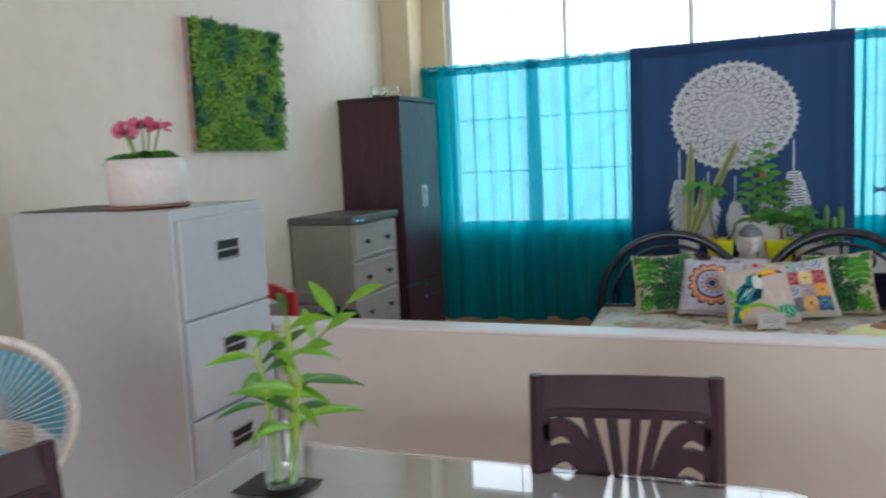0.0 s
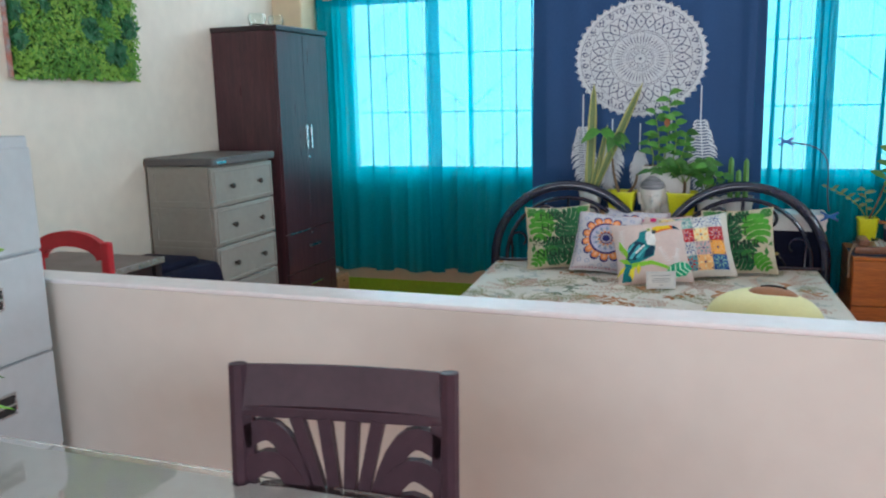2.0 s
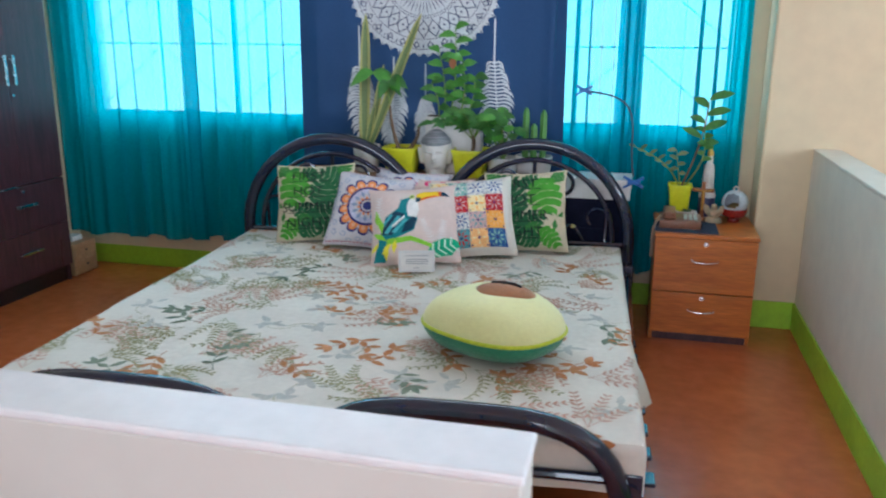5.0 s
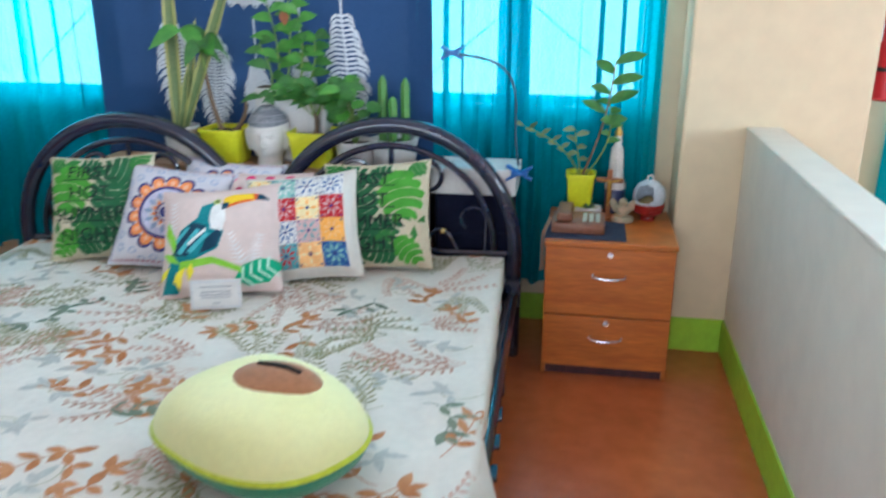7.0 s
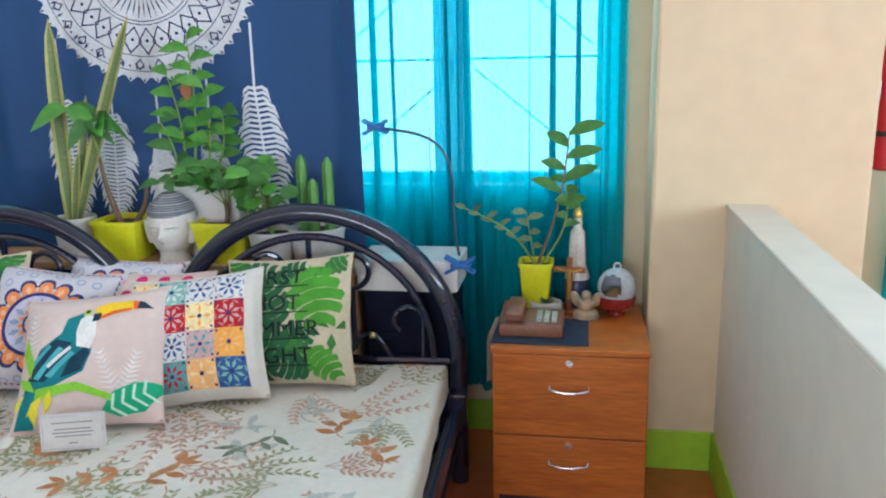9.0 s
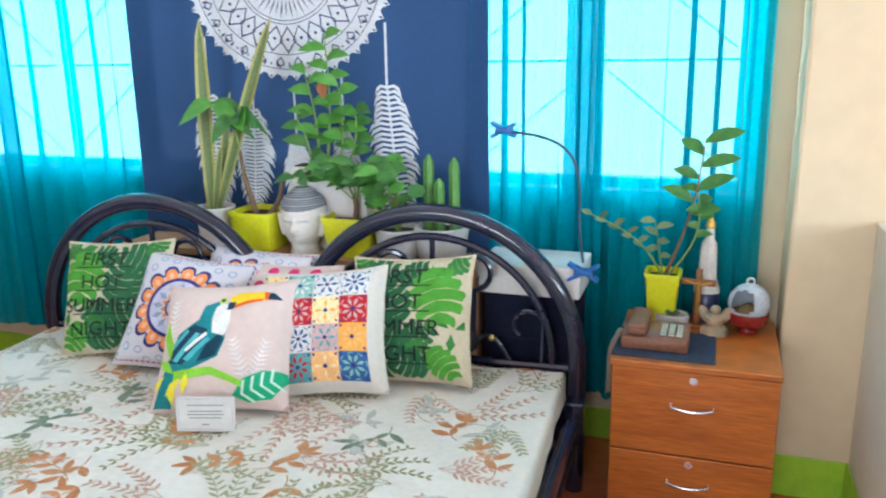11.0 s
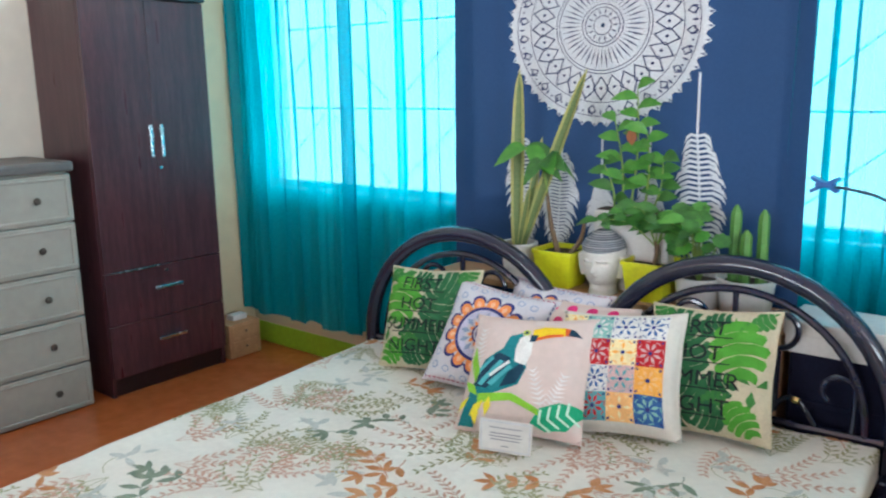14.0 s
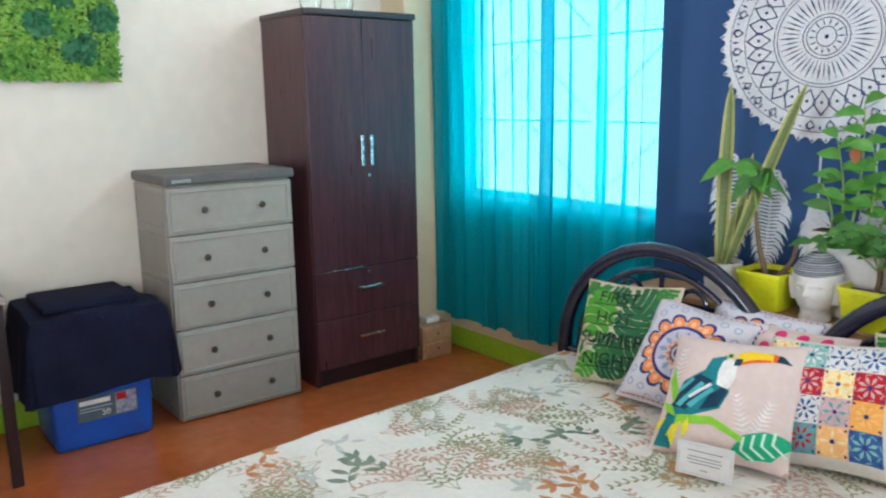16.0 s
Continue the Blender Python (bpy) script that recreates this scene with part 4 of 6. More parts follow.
def petals(n, r0, r1, w, cu=0.0, cv=0.0, off=0.0, tip=0.55):
    """Leaf shapes set round a circle."""
    out = []
    for i in range(n):
        m_ = r0 + (r1 - r0) * tip
        out.append(rotated([(r0, 0), (m_, w), (r1, 0), (m_, -w)], 2 * math.pi * (i + off) / n, cu, cv))
    return out


def scallops(n, r0, r1, cu=0.0, cv=0.0, round_=True):
    """A ring with a scalloped or a pointed outer edge."""
    out = []
    for i in range(n):
        a0, a1 = 2 * math.pi * i / n, 2 * math.pi * (i + 1) / n
        am = (a0 + a1) / 2
        arc = [(r0 * 0.98 + (r1 - r0) * (math.sin(math.pi * t) ** 0.5 if round_ else 1 - abs(2 * t - 1)), a0 + (a1 - a0) * t) for t in (k / 6 for k in range(7))]
        out.append([(cu + r0 * 0.96 * math.cos(a1), cv + r0 * 0.96 * math.sin(a1)), (cu + r0 * 0.96 * math.cos(a0), cv + r0 * 0.96 * math.sin(a0))] + [(cu + r * math.cos(q), cv + r * math.sin(q)) for r, q in arc])
    return out


def inside(polys, lim=0.95):
    return [p for p in polys if all(abs(u) < lim and abs(v) < lim for u, v in p)]


def clamped(polys, lim=0.965):
    return [[(min(max(u, -lim), lim), min(max(v, -lim), lim)) for u, v in p] for p in polys if sum(abs(u) > lim or abs(v) > lim for u, v in p) < len(p) - 1]


def monstera(cu, cv, size, a):
    """A split leaf: swept blades to both sides of a midrib, with gaps between them."""
    out = [rotated([(-0.55, -0.012), (0.5, -0.006), (0.5, 0.006), (-0.55, 0.012)], a, cu, cv, size)]
    for s in (-1, 1):
        for k in range(5):
            t0, t1 = k / 5, (k + 0.86) / 5
            w = math.sin(math.pi * (0.2 + 0.7 * (t0 + t1) / 2)) * 0.47
            x0, x1 = t0 - 0.5, t1 - 0.5
            out.append(rotated([(x0, 0), (x0 + 0.05, s * w * 0.55), (x0 + 0.14, s * w * 0.96), (x0 + 0.21, s * w), (x1 + 0.13, s * w * 0.84), (x1 + 0.055, s * w * 0.5), (x1 + 0.02, 0)], a, cu, cv, size))
    return out


def lettering(body, size):
    """Vertices and faces of a word in the built-in font, centred."""
    cu = bpy.data.curves.new("word", "FONT")
    cu.body, cu.size, cu.align_x, cu.align_y = body, size, "CENTER", "CENTER"
    ob = bpy.data.objects.new("word", cu)
    scene.collection.objects.link(ob)
    bpy.context.view_layer.update()
    me = bpy.data.meshes.new_from_object(ob.evaluated_get(bpy.context.evaluated_depsgraph_get()))
    out = [tuple(v.co) for v in me.vertices], [tuple(p.vertices) for p in me.polygons]
    bpy.data.objects.remove(ob)
    bpy.data.curves.remove(cu)
    bpy.data.meshes.remove(me)
    return out


def words(body, size, place, bm=None):
    """A word laid out by place(x, y)."""
    bm = bm or bmesh.new()
    verts, faces = lettering(body, size)
    vs = [bm.verts.new(place(x, y)) for x, y, _ in verts]
    for f_ in faces:
        bm.faces.new([vs[i] for i in f_])
    return bm


INKS = {}


def ink(name, base, rough=0.85):
    if name not in INKS:
        INKS[name] = material("ink_" + name, base, tuple(min(1, c * 1.18 + 0.01) for c in base), 26, rough, bump=0.12, bump_scale=420, detail=0.14, spec=0.2)
    return INKS[name]


def pillow(label, m, cloth, half=0.192, puff=0.062, group="pillows on the bed"):
    """A square cushion standing on its edge; returns it and its front surface in u and v from -1 to 1."""
    p = thing("throw_pillow", label, "pillow", m, group)
    seed = m.translation.x * 7

    def f(u, v, lift=0.0, side=-1):
        t = puff * max((1 - abs(u) ** 3.2) * (1 - abs(v) ** 3.2), 0) ** 0.55 + 0.004 * noise.noise((u * 2.5 + seed, v * 2.5, side))
        x = half * u * (1 - 0.075 * (1 - v * v)) * (1 + 0.02 * noise.noise((seed, v * 2, 1)))
        z = half * v * (1 - 0.075 * (1 - u * u))
        return Vector((x, side * (t + lift), half + z))

    bm = sheet_mesh(lambda a, b: f(a * 2 - 1, b * 2 - 1), 28, 28)
    sheet_mesh(lambda a, b: f(a * 2 - 1, b * 2 - 1, 0, 1), 28, 28, bm=bm)
    bmesh.ops.remove_doubles(bm, verts=bm.verts, dist=0.0022)
    part("cushion", bm, cloth, p, "", True)
    edge = [(-1 + 2 * i / 20, -1) for i in range(20)] + [(1, -1 + 2 * i / 20) for i in range(20)] + [(1 - 2 * i / 20, 1) for i in range(20)] + [(-1, 1 - 2 * i / 20) for i in range(20)]
    part("seam", tube([f(u, v) * 1.0 for u, v in edge], 0.0028, 5, True), cloth, p, "", True)
    return p, f


SCATTERED = ("printed_curl", "printed_border", "printed_frond", "tile_motif", "printed_petals")


def printed(p, name, polys, f, mat, lift=0.0012, label=""):
    if polys:
        ob = part(name, shapes(polys, f, lift), mat, p, label)
        return tagged(ob, kind="stuff") if name in SCATTERED else ob


LINEN = material("beige_linen", (0.66, 0.59, 0.43), (0.6, 0.53, 0.38), 12, 0.9, bump=0.25, bump_scale=350, detail=0.1, spec=0.15)
LILAC = material("lilac_cloth", (0.72, 0.70, 0.74), (0.66, 0.65, 0.71), 10, 0.88, bump=0.15, bump_scale=350, detail=0.06, spec=0.15)
PINK = material("pale_pink_cloth", (0.76, 0.63, 0.58), (0.73, 0.59, 0.55), 5, 0.88, bump=0.15, bump_scale=350, detail=0.05, spec=0.15)
IVORY = material("ivory_cloth", (0.76, 0.73, 0.66), (0.70, 0.67, 0.61), 6, 0.88, bump=0.15, bump_scale=350, detail=0.06, spec=0.15)


def leafy_pillow(m, mirror):
    p, f = pillow("beige linen pillow printed with green monstera leaves and words", m, LINEN)
    s = -1 if mirror else 1
    def spread(rows):
        return [monstera(u * s, v, size, a if s > 0 else math.pi - a) for u, v, size, a in rows]

    back = spread(((-0.5, 0.66, 0.7, 0.25), (-0.2, 0.22, 0.72, 1.9), (-0.3, -0.36, 0.8, 2.7), (-0.62, 0.1, 0.55, 1.3), (0.2, -0.3, 0.6, 0.5), (-0.45, -0.82, 0.6, 0.2), (0.12, -0.76, 0.55, 2.9), (0.1, 0.72, 0.5, 0.5)))
    mid = spread(((0.5, 0.36, 0.95, -1.35), (0.6, -0.7, 0.55, -0.9), (-0.8, -0.45, 0.4, 1.2)))
    pale = spread(((0.22, -0.52, 0.42, 0.3), (-0.78, 0.86, 0.4, 2.0), (0.82, 0.84, 0.4, 0.6))) + [petals(3, 0.05, 0.34, 0.07, 0.78 * s, -0.2, 0.2), petals(2, 0.05, 0.4, 0.1, 0.72 * s, 0.8, 0.1)]
    for leaves, tone, lift, label in ((back, ink("deep_green", (0.028, 0.13, 0.05)), 0.0012, "dark green printed leaf"),
                                      (pale, ink("mid_green", (0.05, 0.2, 0.045)), 0.0017, "green printed leaf"),
                                      (mid, ink("bright_green", (0.085, 0.32, 0.035)), 0.0022, "bright green printed leaf")):
        for k, leaf in enumerate(leaves):
            printed(p, "printed_leaf", clamped(leaf), f, tone, lift + 0.0001 * k, label)
    dark = ink("charcoal", (0.012, 0.015, 0.02))
    for k, word in enumerate(("FIRST", "HOT", "SUMMER", "NIGHT")):
        v0 = 0.66 - 0.42 * k
        part("printed_word", words(word, 0.33, lambda x, y: f(x * 1.15 - 0.12, y * 1.05 + v0, 0.005)), dark, p, "dark printed word")
        printed(p, "printed_line", [[(-0.66, v0 - 0.155), (0.42, v0 - 0.155), (0.42, v0 - 0.135), (-0.66, v0 - 0.135)]], f, dark, 0.0047, "thin dark line")


def mandala_pillow(m, label="lilac pillow printed with an orange and navy mandala"):
    p, flat = pillow(label, m, LILAC)

    def f(u, v, lift=0.0):
        k = 1.2 - 0.2 * min(max(abs(u), abs(v)) / 0.97, 1.0) ** 4
        return flat(u * k, v * k, lift)

    navy, orange, blue, plum = ink("navy", (0.035, 0.045, 0.2)), ink("orange", (0.85, 0.3, 0.1)), ink("grey_blue", (0.3, 0.38, 0.55)), ink("plum", (0.4, 0.06, 0.13))
    cu = -0.05
    printed(p, "printed_ring", inside(scallops(14, 0.56, 0.70, cu), 0.99), f, navy, 0.0012)
    printed(p, "printed_ring", scallops(14, 0.46, 0.645, cu), f, orange, 0.0018, "orange scalloped ring")
    printed(p, "printed_petals", petals(14, 0.44, 0.58, 0.045, cu, 0, 0.5), f, ink("peach", (0.95, 0.5, 0.3)), 0.0024)
    printed(p, "printed_ring", ring(0.40, 0.45, 40, cu), f, navy, 0.0024)
    printed(p, "printed_ring", ring(0.29, 0.40, 40, cu), f, ink("pale_lilac", (0.6, 0.6, 0.75)), 0.0018)
    printed(p, "printed_petals", petals(12, 0.20, 0.37, 0.045, cu), f, blue, 0.0026)
    printed(p, "printed_petals", petals(12, 0.12, 0.24, 0.035, cu, 0, 0.5), f, orange, 0.0030)
    printed(p, "printed_ring", disc(0.10, 18, cu) + ring(0.14, 0.165, 30, cu), f, navy, 0.0034)
    curls = []
    for i in range(28):
        q = 2 * math.pi * (i + 0.5) / 28
        r = 0.80 + 0.1 * (i % 2)
        curls += ring(0.045, 0.065, 12, cu + r * math.cos(q), r * math.sin(q))
    printed(p, "printed_curl", inside(curls, 0.9), f, blue, 0.0014)
    border = []
    for i in range(20):
        t = -0.95 + 1.9 * i / 20
        for s in (-1, 1):
            border.append([(t, s * 0.9), (t + 0.075, s * 0.9), (t + 0.05, s * 0.97), (t + 0.025, s * 0.97)])
            border.append([(s * 0.9, t), (s * 0.97, t + 0.025), (s * 0.97, t + 0.05), (s * 0.9, t + 0.075)])
    printed(p, "printed_border", border[::2], f, plum, 0.0014)
    printed(p, "printed_border", border[1::2], f, navy, 0.0014)


def dotted_pillow(m):
    p, f = pillow("pale pink pillow with rows of red-pink dots", m, PINK, 0.178)
    dots = []
    for i in range(5):
        for j in range(6):
            u, v = -0.8 + 0.4 * i + 0.2 * (j % 2), -0.8 + 0.32 * j
            if abs(u) < 0.85:
                dots += [[(a, b) for a, b in disc(0.105, 12, u, v)[0]]]
    for k, dot in enumerate(dots):
        printed(p, "printed_dot", [dot], f, ink("hot_pink", (0.75, 0.04, 0.2)) if k % 2 else ink("rose", (0.62, 0.05, 0.16)))


def tile_pillow(m):
    p, f = pillow("ivory pillow printed with colourful patchwork tiles", m, IVORY, 0.19, 0.07)
    colours = [("tile_teal", (0.25, 0.5, 0.45)), ("tile_red", (0.5, 0.02, 0.03)), ("tile_cream", (0.85, 0.72, 0.4)), ("tile_white", (0.7, 0.7, 0.68)),
               ("tile_mauve", (0.62, 0.42, 0.42)), ("tile_orange", (0.9, 0.42, 0.08)), ("tile_blue", (0.04, 0.12, 0.32)), ("tile_aqua", (0.12, 0.38, 0.42)), ("tile_apricot", (0.9, 0.5, 0.2))]
    plan = ("2033", "0121", "3345", "7786")
    fills, marks, lines = {}, {}, []
    for r, row in enumerate(plan):
        for k, c in enumerate(row):
            u0, u1, v0, v1 = -0.97 + 0.44 * k, -0.97 + 0.44 * (k + 1), 0.93 - 0.45 * (r + 1), 0.93 - 0.45 * r
            cu, cv, w = (u0 + u1) / 2, (v0 + v1) / 2, (u1 - u0) / 2
            fills.setdefault(int(c), []).append([(u0, v0), (u1, v0), (u1, v1), (u0, v1)])
            n = (4, 8, 6, 8)[(r * 2 + k) % 4]
            got = marks.setdefault((int(c) + 3) % 9, [])
            got += petals(n, w * 0.2, w * 0.85, w * 0.13, cu, cv, 0.5 * (k % 2)) + ring(w * 0.9, w * 0.97, 16, cu, cv)[:: 2]
            lines += disc(w * 0.16, 8, cu, cv) + petals(4, w * 1.02, w * 1.3, w * 0.1, cu, cv, 0.5)
    for c, polys in fills.items():
        for poly in polys:
            printed(p, "printed_tile", [poly], f, ink(*colours[c]), 0.0012)
    for c, polys in marks.items():
        printed(p, "tile_motif", inside(polys, 0.99), f, ink(colours[c][0], colours[c][1]), 0.0022)
    printed(p, "tile_motif", inside(lines, 0.98), f, ink("navy", (0.035, 0.045, 0.2)), 0.0026)


def toucan_pillow(m):
    p, flat = pillow("pale pink pillow printed with a toucan on a branch", m, PINK, 0.198)

    def f(u, v, lift=0.0):
        return flat(u * 1.11 + 0.03, v * 1.04, lift)

    white, teal, navy = ink("white", (0.8, 0.8, 0.78)), ink("toucan_teal", (0.02, 0.22, 0.25)), ink("toucan_dark", (0.012, 0.05, 0.09))
    fronds = []
    for cu, cv, a, n in ((0.55, -0.35, 1.3, 9), (0.25, -0.3, 1.9, 8), (-0.75, 0.35, 1.5, 8)):
        for i in range(n):
            t = i / n
            for s in (-1, 1):
                fronds.append(rotated([(t - 0.5, 0), (t - 0.35, s * 0.24 * (1 - t * 0.5)), (t - 0.42, 0)], a, cu, cv, 0.6))
    printed(p, "printed_frond", inside(fronds, 0.95), f, ink("pale_frond", (0.76, 0.72, 0.71)), 0.0012, "faint white fronds")
    printed(p, "printed_bird", [[(-0.86, -0.9), (-0.62, -0.94), (-0.52, -0.5), (-0.3, -0.42), (-0.02, -0.3), (0.06, -0.02), (0.04, 0.2), (-0.06, 0.42), (-0.1, 0.6), (-0.28, 0.52), (-0.34, 0.3), (-0.62, 0.1), (-0.74, -0.3)]], f, teal, 0.0014, "teal printed toucan")
    printed(p, "printed_wing", [[(-0.74, -0.32), (-0.62, 0.06), (-0.4, 0.22), (-0.2, 0.14), (-0.3, -0.16), (-0.5, -0.38)], [(-0.3, -0.36), (-0.05, -0.28), (0.04, -0.04), (-0.02, 0.08), (-0.2, -0.1)]], f, navy, 0.0020)
    printed(p, "printed_wing", [[(-0.66, -0.3), (-0.36, 0.1), (-0.3, 0.06), (-0.58, -0.34)], [(-0.5, -0.3), (-0.2, 0.02), (-0.15, -0.03), (-0.42, -0.34)], [(-0.72, -0.1), (-0.5, 0.16), (-0.46, 0.12), (-0.68, -0.16)]], f, ink("toucan_light", (0.1, 0.45, 0.5)), 0.0026)
    printed(p, "printed_bird", [[(-0.5, -0.16), (-0.22, 0.1), (-0.2, 0.05), (-0.46, -0.2)]], f, white, 0.0030)
    printed(p, "printed_chest", [[(-0.14, 0.08), (0.04, 0.02), (0.1, 0.22), (0.08, 0.46), (-0.02, 0.56), (-0.12, 0.5), (-0.16, 0.3)]], f, white, 0.0022, "white printed chest")
    printed(p, "printed_eye", disc(0.055, 12, -0.04, 0.60), f, ink("eye_green", (0.5, 0.6, 0.1)), 0.0030)
    printed(p, "printed_eye", disc(0.028, 10, -0.04, 0.60), f, navy, 0.0036)
    printed(p, "printed_beak", [[(0.05, 0.66), (0.2, 0.73), (0.5, 0.72), (0.52, 0.56), (0.3, 0.52), (0.08, 0.44)]], f, ink("beak_yellow", (0.95, 0.6, 0.02)), 0.0026, "yellow printed beak")
    printed(p, "printed_beak", [[(0.09, 0.5), (0.3, 0.58), (0.5, 0.6), (0.5, 0.555), (0.3, 0.52), (0.1, 0.45)], [(0.5, 0.72), (0.64, 0.68), (0.74, 0.57), (0.52, 0.57)]], f, ink("beak_orange", (0.75, 0.14, 0.03)), 0.0031)
    printed(p, "printed_beak", [[(0.03, 0.43), (0.12, 0.44), (0.14, 0.56), (0.04, 0.56)], [(0.58, 0.7), (0.64, 0.68), (0.76, 0.56), (0.56, 0.58)]], f, navy, 0.0035)
    lime, yellow = ink("leaf_lime", (0.28, 0.62, 0.05)), ink("leaf_yellow", (0.85, 0.75, 0.05))
    printed(p, "printed_branch", [[(-0.6, -0.46), (-0.1, -0.44), (0.35, -0.66), (0.34, -0.74), (-0.1, -0.56), (-0.6, -0.6)]], f, lime, 0.0024, "green printed branch")
    leaves = [rotated([(0, 0), (0.2, 0.06), (0.42, 0), (0.2, -0.06)], a, u, v) for u, v, a in ((-0.6, -0.5, 2.4), (-0.66, -0.55, 3.6), (-0.55, -0.6, 4.3), (-0.7, -0.3, 1.7), (-0.8, -0.1, 1.6), (-0.72, -0.7, 4.2))]
    printed(p, "printed_leaf", inside(leaves, 0.97), f, lime, 0.0028)
    leaves = [rotated([(0, 0), (0.14, 0.06), (0.3, 0), (0.14, -0.06)], a, u, v) for u, v, a in ((-0.5, -0.56, 4.0), (-0.62, -0.62, 4.8), (-0.75, -0.5, 3.9), (-0.42, -0.5, 4.6))]
    printed(p, "printed_leaf", inside(leaves, 0.97), f, yellow, 0.0032)
    printed(p, "printed_leaf", [[(0.2, -0.84), (0.4, -0.92), (0.7, -0.86), (0.9, -0.6), (0.88, -0.48), (0.6, -0.5), (0.34, -0.62)]], f, ink("leaf_teal", (0.03, 0.4, 0.2)), 0.0024)
    printed(p, "printed_leaf", [rotated([(-0.3 + 0.14 * k, 0), (-0.2 + 0.14 * k, s * 0.15), (-0.16 + 0.14 * k, s * 0.15), (-0.26 + 0.14 * k, 0)], 0.45, 0.58, -0.70) for k in range(4) for s in (-1, 1)], f, ink("leaf_pale", (0.6, 0.85, 0.7)), 0.0030)


PZ = MZ + 0.004
mandala_pillow(pose(3.05, 7.15, PZ - 0.005, -33, 4, 5), "lilac pillow with a mandala edge, half hidden behind others")
dotted_pillow(pose(3.20, 7.105, PZ - 0.005, -33, 0, 4))
leafy_pillow(pose(2.645, 7.065, PZ, -24, -3, 10), True)
leafy_pillow(pose(3.64, 7.135, PZ, -25, -4, 3), False)
mandala_pillow(pose(2.91, 7.0, PZ, -35, 6, 7))
tile_pillow(pose(3.44, 6.985, PZ, -33, -5, 13))
toucan_pillow(pose(3.215, 6.805, PZ, -43, -4, 14))


def card():
    c = thing("card", "small white printed card standing before the pillows", "card", pose(3.246, 6.708, MZ + 0.004, -10, 0, 17) @ Matrix.Diagonal((0.87, 1, 0.87, 1)))
    part("board", box(-0.088, 0.088, -0.0015, 0.0015, 0, 0.105, 0.001), WHITE, c)
    part("print_frame", shapes([[(-0.083, 0.005), (0.083, 0.005), (0.083, 0.1), (-0.083, 0.1)]], lambda u, v, l: Vector((u, -0.0015 - l, v)), 0.0006, 1), ink("card_grey", (0.6, 0.62, 0.66)), c)
    part("print_field", shapes([[(-0.079, 0.009), (0.079, 0.009), (0.079, 0.096), (-0.079, 0.096)]], lambda u, v, l: Vector((u, -0.0015 - l, v)), 0.0010, 1), WHITE, c)
    bars = [[(-a, z), (a, z), (a, z + 0.003), (-a, z + 0.003)] for a, z in ((0.055, 0.078), (0.05, 0.06), (0.055, 0.05), (0.048, 0.04), (0.012, 0.02))]
    part("small_print", shapes(bars, lambda u, v, l: Vector((u, -0.0015 - l, v)), 0.0014, 1), ink("card_ink", (0.25, 0.27, 0.32)), c, "grey lines of small print")
    part("foot", box(-0.05, 0.05, 0.0015, 0.035, 0, 0.002), WHITE, c)


card()


def avocado():
    a = thing("plush_avocado", "large plush avocado cushion with a brown stone", "plush toy", pose(3.712, 5.955, MZ + 0.004, 0, 0, -32))
    yellow = material("yellow_plush", (0.86, 0.86, 0.44), (0.83, 0.83, 0.39), 7, 0.95, bump=0.5, bump_scale=160, sheen=0.4, detail=0.04, spec=0.1)
    green = material("green_plush", (0.035, 0.24, 0.14), (0.05, 0.29, 0.16), 7, 0.95, bump=0.5, bump_scale=260, sheen=0.4, detail=0.15, spec=0.1)
    rim = material("lime_plush", (0.66, 0.76, 0.05), (0.6, 0.7, 0.05), 8, 0.95, bump=0.4, bump_scale=260, sheen=0.3, spec=0.1)
    brown = material("brown_plush", (0.42, 0.19, 0.085), (0.36, 0.15, 0.065), 8, 0.95, bump=0.5, bump_scale=260, sheen=0.3, spec=0.1)

    def outline(q):
        """A blunt egg: broad at -x, a little narrower at +x."""
        c, d = math.cos(q), math.sin(q)
        return 0.222 * math.copysign(abs(c) ** 0.76, c), 0.184 * math.copysign(abs(d) ** 0.76, d) * (1 - 0.12 * c)

    def dome(zbase, height, power, shrink):
        def f(u, v):
            q = 2 * math.pi * u
            x, y = outline(q)
            k = math.sin(v * math.pi / 2)
            return Vector((x * k * shrink, y * k * shrink, zbase + height * max(1 - k ** power, 0.0) ** 0.55 + 0.004 * noise.noise((x * k * 7, y * k * 7, 3))))
        return f

    top, low = dome(0.086, 0.106, 3.0, 1.0), dome(0.086, -0.084, 4.0, 1.0)
    bm = sheet_mesh(low, 56, 14)
    bmesh.ops.remove_doubles(bm, verts=bm.verts, dist=0.0005)
    part("skin", bm, green, a, "dark green plush underside", True)
    bm = sheet_mesh(top, 56, 14)
    bmesh.ops.remove_doubles(bm, verts=bm.verts, dist=0.0005)
    part("flesh", bm, yellow, a, "pale yellow plush top", True)
    part("rim", tube([Vector((*outline(2 * math.pi * i / 56), 0.087)) for i in range(56)], 0.006, 8, True), rim, a, "lime green edge", True)
    bm = bmesh.new()
    bmesh.ops.create_uvsphere(bm, u_segments=24, v_segments=14, radius=1, matrix=Matrix.LocRotScale((0.012, 0.022, 0.168), Euler((0, 0, 0.3)), (0.108, 0.078, 0.042)))
    part("stone", bm, brown, a, "round brown plush stone", True)
    part("mouth", tube([(-0.035, 0.018, 0.206), (-0.002, 0.028, 0.2115), (0.032, 0.04, 0.2115), (0.06, 0.048, 0.206)], 0.006, 6), BLACK, a, "black stitched line", True)


avocado()

